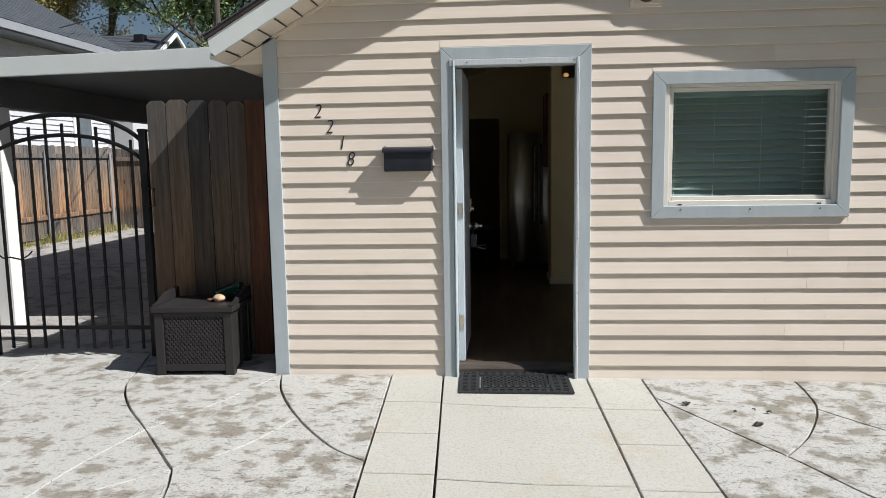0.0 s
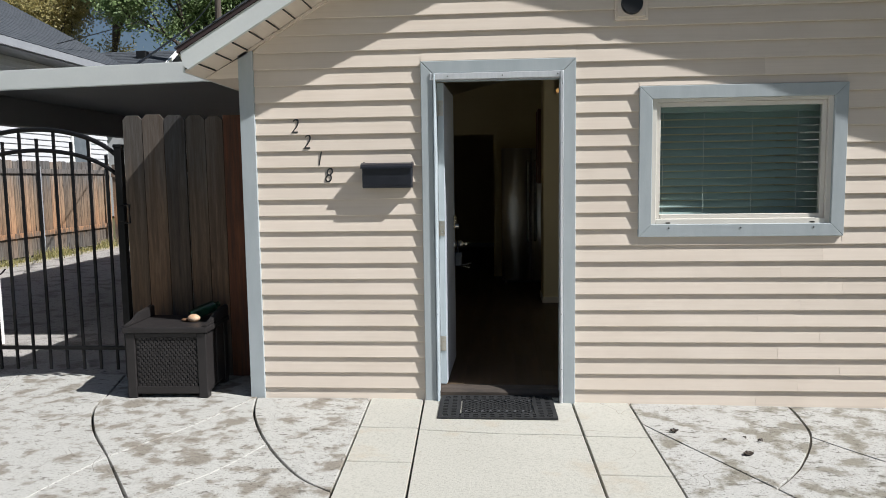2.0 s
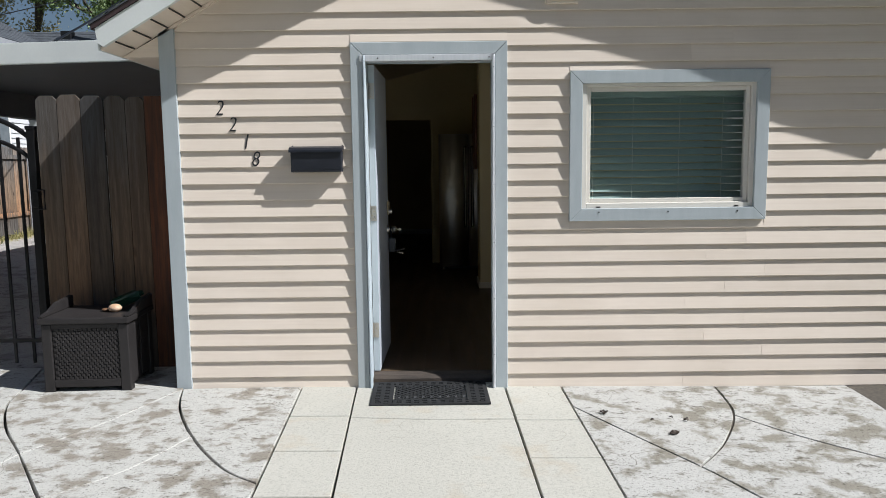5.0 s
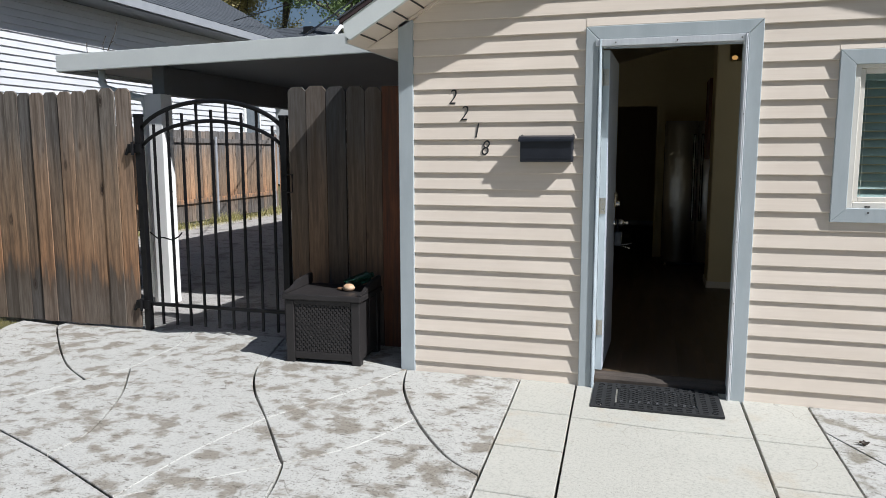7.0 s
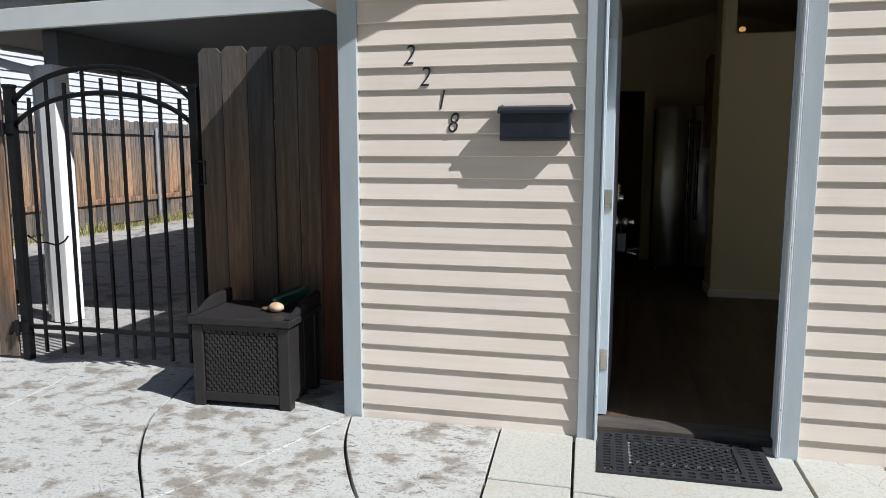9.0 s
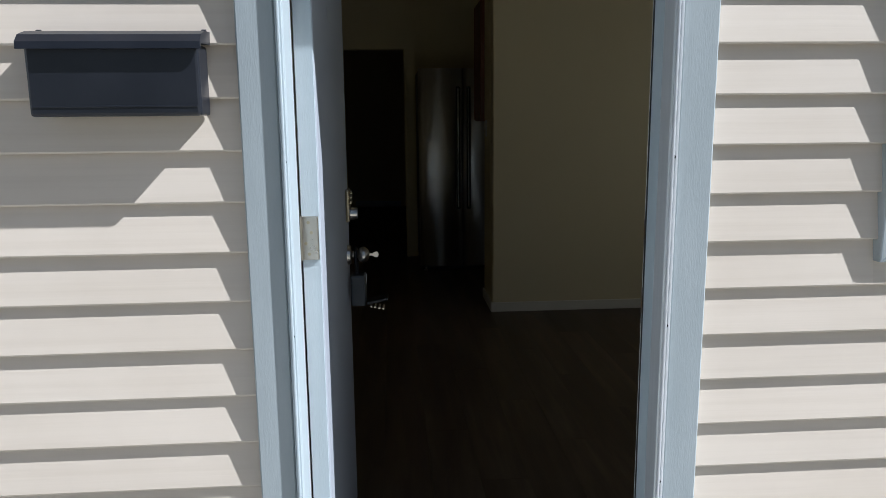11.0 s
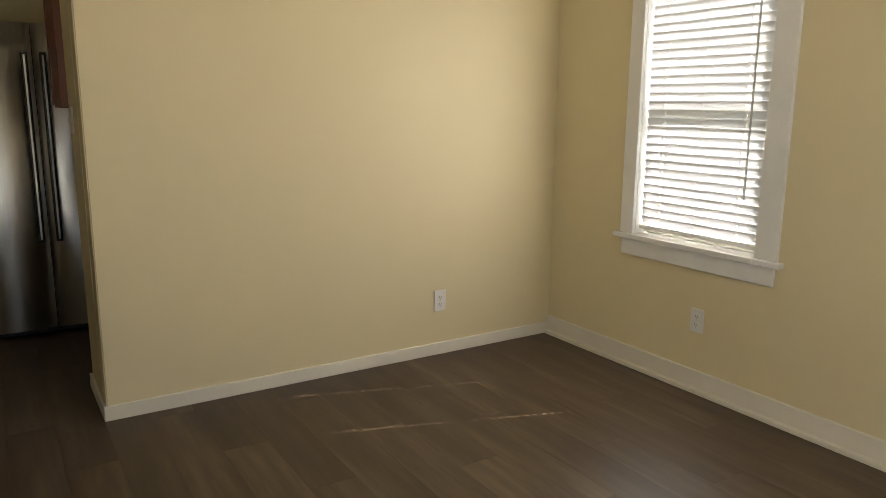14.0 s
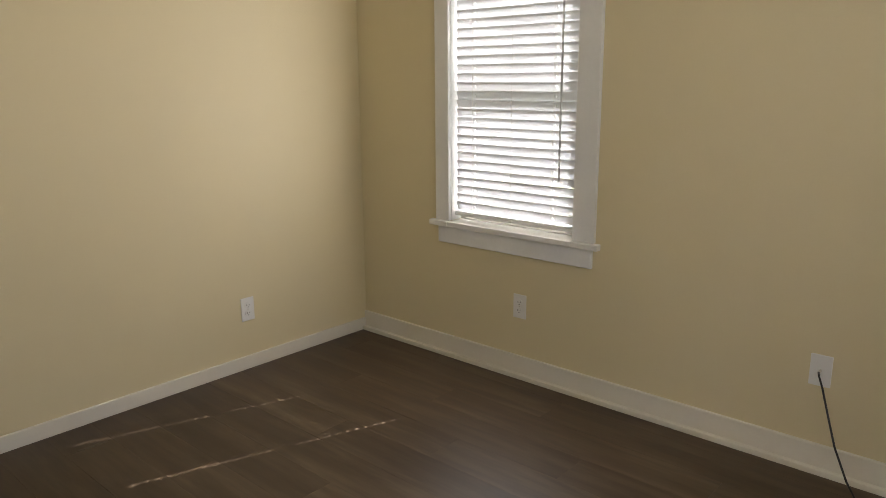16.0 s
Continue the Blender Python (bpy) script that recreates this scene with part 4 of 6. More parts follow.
LEDGE, OX0, OX1, PT = 2.312, 0.98, 2.445, 0.115
g = B()
box(g, PX, XI1 + 0.02, PY, PY + PT, FLOORZ - 0.03, LEDGE)
up_to_ceiling(g, OX1, XI1 + 0.02, PY, PY + PT, LEDGE)
bmesh.ops.bevel(g, geom=[e for e in g.edges if abs(e.verts[0].co.x - e.verts[1].co.x) < 1e-4 and abs(e.verts[0].co.y - e.verts[1].co.y) < 1e-4 and e.verts[0].co.x < 2.6 and e.verts[0].co.y < PY + 0.01], offset=0.006, segments=3, affect="EDGES")
setting("wall_partition", g, WALL, "cream partition wall with a high open ledge", "wall")
g = B()
box(g, PX - 0.0, PX + 0.11, PY + PT, PY + 0.46, FLOORZ - 0.03, LEDGE - 0.004)
up_to_ceiling(g, PX, OX0, PY, PY + 0.46, LEDGE - 0.004)
bmesh.ops.bevel(g, geom=[e for e in g.edges if abs(e.verts[0].co.x - e.verts[1].co.x) < 1e-4 and abs(e.verts[0].co.y - e.verts[1].co.y) < 1e-4 and e.verts[0].co.x < PX + 0.01], offset=0.018, segments=4, affect="EDGES")
setting("wall_end", g, WALL, "rounded cream end of the partition wall", "wall")
g = B()
HX0, HX1, HTOP = -0.385, 0.325, 2.02
up_to_ceiling(g, XI0 - 0.02, HX0, BACKY, BACKY + 0.12, FLOORZ - 0.03)
up_to_ceiling(g, HX0, HX1, BACKY, BACKY + 0.12, HTOP)
up_to_ceiling(g, HX1, HX1 + 0.10, BACKY, BACKY + 0.12, FLOORZ - 0.03)
up_to_ceiling(g, HX1 + 0.10, XI1 + 0.02, BACKY + 0.06, BACKY + 0.18, FLOORZ - 0.03)
setting("wall_back", g, WALL, "cream back wall with a doorway to a dark room", "wall")
g = B()
up_to_ceiling(g, XI0 - 0.02, XI1 + 0.02, 9.8, 9.92, FLOORZ - 0.03)
setting("wall_far_room", g, WALL, "end wall of the unlit back room", "wall")
g = B()
box(g, HX0, HX1, BACKY + 4.25, BACKY + 4.268, FLOORZ, 0.13, 0.003)
setting("baseboard_back_room", g, WHITE, "white baseboard in the unlit back room", "baseboard")
g = B()
box(g, HX1 + 0.001, HX1 + 0.02, BACKY - 0.03, BACKY + 0.14, FLOORZ, HTOP, 0.003)
box(g, HX1 - 0.005, HX1 + 0.0, BACKY + 0.03, BACKY + 0.06, FLOORZ, HTOP, 0.001)
for zc in (0.55, 1.15):
    box(g, HX1 - 0.012, HX1 - 0.004, BACKY - 0.0, BACKY + 0.03, zc, zc + 0.08, 0.002)
setting("doorway_casing", g, WALL, "cream casing of the inner doorway", "trim")
g = B()
box(g, XI0, XI0 + 0.012, 0.12, BACKY, FLOORZ, 2.2)
setting("wall_left_lining", g, WALL, "cream lining of the side wall", "wall")


def base_run(name, x0, x1, y0, y1, h, label):
    bm = B()
    box(bm, x0, x1, y0, y1, FLOORZ - 0.002, FLOORZ + h, 0.004)
    return setting(name, bm, BASEPAINT, label, "baseboard")


base_run("baseboard_partition", PX - 0.012, XI1 - 0.016, PY - 0.013, PY + 0.001, 0.066, "thin white baseboard under the partition")
base_run("baseboard_end", PX - 0.013, PX + 0.001, PY + 0.002, PY + 0.46, 0.066, "thin white baseboard on the wall end")
base_run("baseboard_right", XI1 - 0.014, XI1 + 0.001, 0.12, PY - 0.0, 0.105, "white baseboard under the side window")
base_run("shoe_right", XI1 - 0.040, XI1 - 0.016, 0.12, PY - 0.0, 0.022, "white shoe strip along the floor")
base_run("baseboard_left_back", XI0, HX0, BACKY - 0.014, BACKY + 0.001, 0.10, "white baseboard beside the doorway")

# ---- side window ----
sw = thing("window_2", "double hung side window with white casing", "window", (XI1, 2.37, 0.72), kind="structure")
Y0w, Y1w = 2.025, 2.725
g = B()
box(g, XI1 - 0.02, XI1 + 0.001, Y0w - 0.105, Y0w, 0.742, 2.037, 0.003)
part("casing", g, WHITE, sw)
g = B()
box(g, XI1 - 0.02, XI1 + 0.001, Y1w, Y1w + 0.085, 0.742, 2.037, 0.003)
part("casing", g, WHITE, sw)
g = B()
box(g, XI1 - 0.024, XI1 + 0.001, Y0w - 0.12, Y1w + 0.10, 2.038, 2.05, 0.003)
box(g, XI1 - 0.020, XI1 + 0.001, Y0w - 0.110, Y1w + 0.090, 2.05, 2.135, 0.002)
box(g, XI1 - 0.034, XI1 + 0.001, Y0w - 0.120, Y1w + 0.10, 2.135, 2.152, 0.004)
box(g, XI1 - 0.046, XI1 + 0.001, Y0w - 0.128, Y1w + 0.108, 2.152, 2.176, 0.005)
part("head_casing", g, WHITE, sw, "white moulded head casing")
g = B()
box(g, XI1 - 0.035, XR - 0.04, Y0w - 0.0, Y1w, 0.714, 0.741, 0.004)
box(g, XI1 - 0.035, XI1 - 0.0, Y0w - 0.13, Y0w - 0.0005, 0.714, 0.741, 0.004)
box(g, XI1 - 0.035, XI1 - 0.0, Y1w + 0.0005, Y1w + 0.118, 0.714, 0.741, 0.004)
part("window_sill", g, WHITE, sw, "white window sill")
g = B()
box(g, XI1 - 0.018, XI1 + 0.001, Y0w - 0.095, Y1w + 0.072, 0.63, 0.7135, 0.004)
part("apron", g, WHITE, sw)
for ya, yb in ((IW_Y0 - 0.004, Y0w), (Y1w, IW_Y1 + 0.004)):
    g = B()
    box(g, XI1 + 0.002, XR - 0.002, ya, yb, 0.742, 2.036, 0.001)
    part("jamb_liner", g, WHITE, sw)
for z0, z1, xo in ((0.742, 1.40, 3.385), (1.37, 2.04, 3.415)):
    g = B()
    box(g, xo, xo + 0.028, Y0w, Y0w + 0.04, z0, z1, 0.003)
    box(g, xo, xo + 0.028, Y1w - 0.04, Y1w, z0, z1, 0.003)
    box(g, xo, xo + 0.028, Y0w + 0.04, Y1w - 0.04, z0, z0 + 0.045, 0.003)
    box(g, xo, xo + 0.028, Y0w + 0.04, Y1w - 0.04, z1 - 0.04, z1, 0.003)
    s_ = part("sash", g, VINYL, sw)
    g = B()
    box(g, xo + 0.012, xo + 0.016, Y0w + 0.038, Y1w - 0.038, z0 + 0.04, z1 - 0.036)
    p_ = part("pane", g, GLASS, s_)
    p_.visible_shadow = False

sb = thing("window_blind", "white horizontal slat blind glowing in daylight", "blind", (3.345, 2.37, 0.76), group="window blinds")
SX = 3.350
CORDS = (2.155, 2.375, 2.600)
HOLED = (CORDS[0], CORDS[2])
ends = [Y0w + 0.012] + [c for c in CORDS] + [Y1w - 0.012]
nsl = 29
for k in range(nsl):
    zc = 0.815 + k * (1.955 - 0.815) / (nsl - 1)
    g = B()
    turn = Matrix.Translation((SX, 0, zc)) @ Matrix.Rotation(radians(70 + 2.5 * math.sin(k * 1.3)), 4, "Y")
    for a, b in zip(ends, ends[1:]):
        box(g, -0.008, 0.008, a + (0.0022 if a in HOLED else 0.0), b - (0.0022 if b in HOLED else 0.0), -0.0014, 0.0014, 0, turn)
    box(g, -0.022, -0.008, ends[0], ends[-1], -0.0014, 0.0014, 0, turn)
    box(g, 0.008, 0.022, ends[0], ends[-1], -0.0014, 0.0014, 0, turn)
    part("slat", g, SLAT, sb)
g = B()
box(g, XI1 - 0.012, XI1 - 0.002, Y0w - 0.004, Y1w + 0.012, 1.968, 2.028, 0.004)
box(g, XI1 - 0.016, XI1 - 0.002, Y0w - 0.004, Y1w + 0.012, 2.004, 2.012, 0.002)
part("valance", g, WHITE, sb, "white moulded valance")
g = B()
box(g, SX - 0.022, SX + 0.022, Y0w + 0.008, Y1w - 0.008, 1.975, 2.025, 0.003)
part("headrail", g, WHITE, sb)
g = B()
box(g, SX - 0.024, SX + 0.024, Y0w + 0.012, Y1w - 0.012, 0.768, 0.788, 0.005)
part("bottom_rail", g, WHITE, sb)
for c in CORDS:
    for dx in (-0.026,):
        g = B()
        tube(g, (SX + dx, c, 0.80), (SX + dx, c, 1.99), 0.0009, seg=6)
        part("cord", g, OUTLETW, sb)
    g = B()
    box(g, SX - 0.028, SX - 0.020, c - 0.012, c + 0.012, 0.772, 0.784, 0.002)
    part("cord_clip", g, OUTLETW, sb)
g = B()
tube(g, (XI1 - 0.012, 2.105, 0.985), (XI1 - 0.008, 2.105, 1.965), 0.0045, seg=10)
part("wand", g, surface("grey clear wand", (0.45, 0.45, 0.44), (0.52, 0.52, 0.51), rough=0.25), sb, "grey plastic tilt wand")


# ---- outlets and switch ----
def outlet(name, m, label, sockets=True):
    o = new(name)
    o.matrix_basis = m
    tagged(o, label, "outlet", "wall outlets")
    bm = B()
    box(bm, -0.036, 0.036, -0.006, 0.0, -0.058, 0.058, 0.003)
    pl = new("cover_plate", as_mesh("cover_plate", bm, OUTLETW))
    pl.parent = o
    if sockets:
        for zc in (-0.020, 0.020):
            bm = B()
            tube(bm, (0, -0.0085, zc), (0, -0.005, zc), 0.0165, seg=20)
            so = new("socket", as_mesh("socket", bm, OUTLETW))
            so.parent = o
            for dx, hh in ((-0.0065, 0.008), (0.0065, 0.0065)):
                bm = B()
                box(bm, dx - 0.0012, dx + 0.0012, -0.0095, -0.0084, zc + 0.002 - hh / 2, zc + 0.002 + hh / 2)
                sl = new("slot", as_mesh("slot", bm, SEAM))
                sl.parent = so
            bm = B()
            tube(bm, (0, -0.0095, zc - 0.009), (0, -0.0084, zc - 0.009), 0.0024, seg=8)
            sl = new("slot", as_mesh("slot", bm, SEAM))
            sl.parent = so
    bm = B()
    tube(bm, (0, -0.0075, 0), (0, -0.0058, 0), 0.003, seg=8)
    sc = new("screw", as_mesh("screw", bm, NICKEL))
    sc.parent = o
    return o


RIGHTWARD = Matrix.Rotation(radians(-90), 4, "Z")
outlet("wall_outlet", Matrix.Translation((2.542, PY, 0.340)), "white duplex outlet on the cream partition")
outlet("wall_outlet", Matrix.Translation((XI1, 2.302, 0.386)) @ RIGHTWARD, "white duplex outlet under the side window")
cable_plate = outlet("cable_outlet", Matrix.Translation((XI1, 1.012, 0.418)) @ RIGHTWARD, "white cable plate with a black cable plugged in", False)
bm = B()
tube(bm, (0, -0.028, 0), (0, -0.006, 0), 0.0055, seg=10)
pl = new("connector", as_mesh("connector", bm, NICKEL))
pl.parent = cable_plate
cable = thing("coaxial_cable", "black coaxial cable trailing from the wall plate", "cable", (XI1 - 0.03, 0.95, FLOORZ))
g = B()
bent_tube(g, [p for p in [Vector((XI1 - 0.028, 1.012, 0.418)), Vector((XI1 - 0.05, 1.005, 0.414)), Vector((XI1 - 0.075, 0.985, 0.385)), Vector((XI1 - 0.10, 0.955, 0.31)), Vector((XI1 - 0.13, 0.915, 0.21)), Vector((XI1 - 0.17, 0.86, 0.12)), Vector((XI1 - 0.23, 0.79, 0.055)), Vector((XI1 - 0.33, 0.70, 0.0445)), Vector((XI1 - 0.50, 0.62, 0.0445)), Vector((XI1 - 0.62, 0.45, 0.0445)), Vector((XI1 - 0.5, 0.28, 0.0445))]], 0.0036, 8)
part("cable_run", g, BLACKPLASTIC, cable, smooth=True)
sp_ = new("light_switch")
sp_.matrix_basis = Matrix.Translation((PX, 3.70, 1.30)) @ Matrix.Rotation(radians(-90), 4, "Z")
tagged(sp_, "white light switch on the partition wall end", "switch")
bm = B()
box(bm, -0.036, 0.036, -0.006, 0.0, -0.058, 0.058, 0.003)
q = new("cover_plate", as_mesh("cover_plate", bm, OUTLETW))
q.parent = sp_
bm = B()
box(bm, -0.005, 0.005, -0.016, -0.006, -0.010, 0.012, 0.002)
q = new("toggle", as_mesh("toggle", bm, OUTLETW))
q.parent = sp_

# ---- kitchen ----
FX0, FX1, FY, FSPLIT = 0.425, 1.325, 4.80, 0.805
fr = thing("refrigerator", "tall stainless steel side by side refrigerator", "refrigerator", (0.87, 5.15, FLOORZ))
g = B()
box(g, FX0 + 0.004, FX1 - 0.004, FY + 0.065, FY + 0.72, 0.10, 1.785, 0.006)
part("body", g, FRIDGESIDE, fr)
g = B()
box(g, FX0 + 0.01, FX1 - 0.01, FY + 0.03, FY + 0.70, FLOORZ + 0.012, 0.102, 0.003)
part("kick_grille", g, BLACKPLASTIC, fr, "black toe grille")
for x in (FX0 + 0.05, FX1 - 0.05):
    g = B()
    tube(g, (x, FY + 0.045, FLOORZ), (x, FY + 0.045, FLOORZ + 0.03), 0.018, seg=12)
    part("foot", g, NICKEL, fr)


def curved_door(bm, x0, x1, y, z0, z1, bulge=0.013):
    n = 10
    pts = []
    for k in range(n + 1):
        f = k / n
        edge = 0.010 * (max(0, 1 - f / 0.06) ** 2 + max(0, 1 - (1 - f) / 0.06) ** 2)
        pts.append((x0 + (x1 - x0) * f, y - bulge * (1 - (2 * f - 1) ** 2) + edge, z0))
    pts += [(x1, y + 0.06, z0), (x0, y + 0.06, z0)]
    prism(bm, pts, (0, 0, z1 - z0))


for x0, x1, hx in ((FX0, FSPLIT - 0.003, FSPLIT - 0.045), (FSPLIT + 0.003, FX1, FSPLIT + 0.045)):
    g = B()
    curved_door(g, x0, x1, FY, 0.085, 1.795)
    d_ = part("fridge_door", g, STEEL, fr, "brushed stainless steel door", True)
    for p in d_.data.polygons:
        p.use_smooth = abs(p.normal.z) < 0.5
    g = B()
    box(g, hx - 0.017, hx + 0.017, FY - 0.062, FY - 0.040, 0.60, 1.64, 0.004)
    for zp in (0.66, 1.58):
        box(g, hx - 0.010, hx + 0.010, FY - 0.041, FY - 0.002, zp - 0.02, zp + 0.02, 0.003)
    part("handle", g, BLACKPLASTIC, d_, "long dark bar handle", True)
    g = B()
    box(g, hx - 0.005, hx + 0.005, FY - 0.0655, FY - 0.0625, 0.615, 1.625, 0.001)
    part("handle_strip", g, STEEL, d_, "steel strip on the handle")
cab = thing("wall_cabinet", "cherry wood wall cabinet behind the partition", "cabinet", (1.0, 4.0, 1.35))
g = B()
box(g, 0.838, 1.45, PY + 0.462, PY + 0.77, 1.35, 2.2, 0.004)
part("body", g, CHERRY, cab)
g = B()
box(g, 0.832, 1.45, PY + 0.770, PY + 0.79, 1.36, 2.19, 0.004)
part("cabinet_door", g, CHERRY, cab)
lamp_t = thing("ledge_lamp", "small amber glass lamp lit on the high ledge", "lamp", (1.035, 3.43, LEDGE))
g = B()
tube(g, (1.035, 3.43, LEDGE), (1.035, 3.43, LEDGE + 0.02), 0.032, 0.026, 16)
part("lamp_base", g, BRASSY, lamp_t)
g = B()
ball(g, (1.035, 3.43, LEDGE + 0.042), 0.025, (1.15, 1.15, 0.9), 16)
part("lamp_shade", g, glow("amber lamp glass", (1.0, 0.55, 0.18), 0.5), lamp_t, "glowing amber shade")

# ---- wall fittings outside ----
mb = thing("mailbox", "black wall mounted metal mailbox with curved lid", "mailbox", (-0.33, -0.03, 1.37))
MX0, MX1 = -0.488, -0.166
g = B()
box(g, MX0 + 0.004, MX1 - 0.004, -0.085, -0.012, 1.372, 1.505, 0.006)
box(g, MX0 + 0.010, MX1 - 0.010, -0.0865, -0.080, 1.388, 1.392, 0.001)
part("body", g, MAILBLACK, mb)
g = B()
prism(g, [(MX0 - 0.004, -0.010, 1.532), (MX0 - 0.004, -0.055, 1.530), (MX0 - 0.004, -0.085, 1.521), (MX0 - 0.004, -0.098, 1.507), (MX0 - 0.004, -0.099, 1.494), (MX0 - 0.004, -0.093, 1.494), (MX0 - 0.004, -0.088, 1.504), (MX0 - 0.004, -0.010, 1.508)], (MX1 - MX0 + 0.008, 0, 0))
part("lid", g, MAILBLACK, mb, "curved black lid")
for x in (MX0 + 0.006, MX1 - 0.006):
    g = B()
    tube(g, (x - 0.004, -0.018, 1.53), (x + 0.004, -0.018, 1.53), 0.007, seg=12)
    part("hinge_knuckle", g, MAILBLACK, mb)


def numeral(text, x, zc):
    c = bpy.data.curves.new("house_number", "FONT")
    c.offset = -0.0022
    c.body, c.size, c.extrude, c.align_x, c.align_y = text, 0.135, 0.0025, "CENTER", "CENTER"
    c.bevel_depth = 0.0006
    c.shear = 0.22
    tmp = bpy.data.objects.new("house_number", c)
    scene.collection.objects.link(tmp)
    bpy.context.view_layer.update()
    me = bpy.data.meshes.new_from_object(tmp.evaluated_get(bpy.context.evaluated_depsgraph_get()))
    bpy.data.objects.remove(tmp)
    me.materials.clear()
    me.materials.append(DIGIT)
    ob = new("house_number", me)
    ob.matrix_basis = Matrix.Translation((x, -0.0140, zc)) @ Matrix.Rotation(radians(83.5), 4, "X") @ Matrix.Diagonal((0.78, 1, 1, 1))
    tagged(ob, "black metal house numeral %s on beige siding" % text, "house number", "house numerals")


for ch, x, zc in (("2", -0.927, 1.768), ("2", -0.852, 1.667), ("1", -0.773, 1.560), ("8", -0.718, 1.453)):
    numeral(ch, x, zc)

vent = thing("wall_light_mount", "beige square mounting block with a dark round lamp socket", "light fixture", (1.19, -0.02, 2.36))
g = B()
box(g, 1.085, 1.285, -0.028, -0.004, 2.372, 2.60, 0.004)
box(g, 1.100, 1.270, -0.038, -0.027, 2.388, 2.585, 0.004)
part("block", g, SIDING, vent)
g = B()
tube(g, (1.185, -0.065, 2.465), (1.185, -0.038, 2.465), 0.062, 0.066, 24)
part("socket", g, BLACKPLASTIC, vent, "dark round lamp socket")

# ---- door mat ----
mat_t = thing("door_mat", "black moulded rubber door mat with pierced pattern", "door mat", (0.36, -0.19, 0.0))
mat_t.matrix_basis = Matrix.Translation((0.353, -0.160, ground_z(0.36))) @ Matrix.Rotation(radians(1.0), 4, "Z")


def on_mat(name, bm, material, label=""):
    ob = new(name, as_mesh(name, bm, material))
    ob.parent = mat_t
    return tagged(ob, label) if label else ob


MW, MD = 0.725, 0.450
CELL = 0.005


def mat_solid(u, v):
    """Whether the moulded mat is solid rubber at u, v from its middle."""
    a, b = abs(u), abs(v)
    if a > MW / 2 - 0.022 or b > MD / 2 - 0.018:
        return True
    if a < 0.232 and b < 0.140:
        if a > 0.218 or b > 0.128:
            return a > 0.226 or b > 0.134
        p, q = ((u + 1.25 * v) / 0.046) % 1.0, ((u - 1.25 * v) / 0.046) % 1.0
        return not (0.42 < p and 0.42 < q)
    if a > 0.29 and b > 0.155:
        r = math.hypot(a - 0.316, b - 0.180)
        return not (0.010 < r < 0.019)
    if a >= 0.232:
        return not (((a - 0.232) / 0.052) % 1.0 > 0.42 and (v / 0.031 + 0.28) % 1.0 > 0.46)
    return not ((u / 0.052 + 0.29) % 1.0 > 0.42 and ((b - 0.140) / 0.033) % 1.0 > 0.46)


nu, nv = int(MW / CELL), int(MD / CELL)
mask = [[mat_solid((i + 0.5) * CELL - MW / 2, (j + 0.5) * CELL - MD / 2) for j in range(nv)] for i in range(nu)]
vs, fs, seen = [], [], {}


def mat_vert(i, j, z):
    k = (i, j, z)
    if k not in seen:
        seen[k] = len(vs)
        vs.append((i * CELL - MW / 2, j * CELL - MD / 2, z))
    return seen[k]


for i in range(nu):
    for j in range(nv):
        if not mask[i][j]:
            continue
        c = ((i, j), (i + 1, j), (i + 1, j + 1), (i, j + 1))
        fs.append([mat_vert(*p, 0.012) for p in c])
        for k, (di, dj) in enumerate(((0, -1), (1, 0), (0, 1), (-1, 0))):
            ii, jj = i + di, j + dj
            if not (0 <= ii < nu and 0 <= jj < nv and mask[ii][jj]):
                p, q = c[k], c[(k + 1) % 4]
                fs.append([mat_vert(*p, 0.0005), mat_vert(*q, 0.0005), mat_vert(*q, 0.012), mat_vert(*p, 0.012)])
me = bpy.data.meshes.new("pierced_sheet")
me.from_pydata(vs, [], fs)
me.materials.append(RUBBER)
sheet = new("pierced_sheet", me)
sheet.parent = mat_t
g = B()
for i in range(9):
    for k in (-1, 1):
        tube(g, (-0.20 + i * 0.05, k * 0.112, 0.011), (-0.185 + i * 0.05, k * 0.096, 0.0155), 0.004, 0.003, 6)
        tube(g, (-0.185 + i * 0.05, k * 0.112, 0.011), (-0.20 + i * 0.05, k * 0.096, 0.0155), 0.003, 0.004, 6)
on_mat("raised_scrolls", g, RUBBERTOP)["kind"] = "stuff"


# ---- fences ----
def cedar_board(name, w, h, t, parent, m, material, ear=0.03):
    bm = B()
    prism(bm, [(-w / 2, 0, 0), (w / 2, 0, 0), (w / 2, 0, h - ear), (w / 2 - ear, 0, h), (-w / 2 + ear, 0, h), (-w / 2, 0, h - ear)], (0, t, 0))
    return shared(name, as_mesh(name, bm, material), parent, m)


rnd = random.Random(5)
fl = thing("cedar_fence", "weathered cedar board fence with dog eared tops", "fence", (-4.8, 0.43, 0), kind="structure")
x = -3.665
while x > -7.2:
    w = 0.137 + rnd.uniform(-0.004, 0.004)
    cedar_board("board", w - 0.004, 1.905 + rnd.uniform(-0.012, 0.012), 0.018, fl, Matrix.Translation((x - w / 2, 0.405 + rnd.uniform(-0.006, 0.006), 0.02)) @ Matrix.Rotation(rnd.uniform(-0.004, 0.004), 4, "Y"), FENCE)
    x -= w
for zc in (0.35, 1.55):
    g = B()
    box(g, -7.2, -3.69, 0.43, 0.468, zc, zc + 0.09, 0.003)
    part("rail", g, FENCE, fl)
pn = thing("cedar_panel", "dark weathered cedar panel between gate and house", "fence panel", (-1.8, 0.43, 0), kind="structure")
edges_p = [-2.285, -2.142, -1.985, -1.832, -1.690, -1.560]
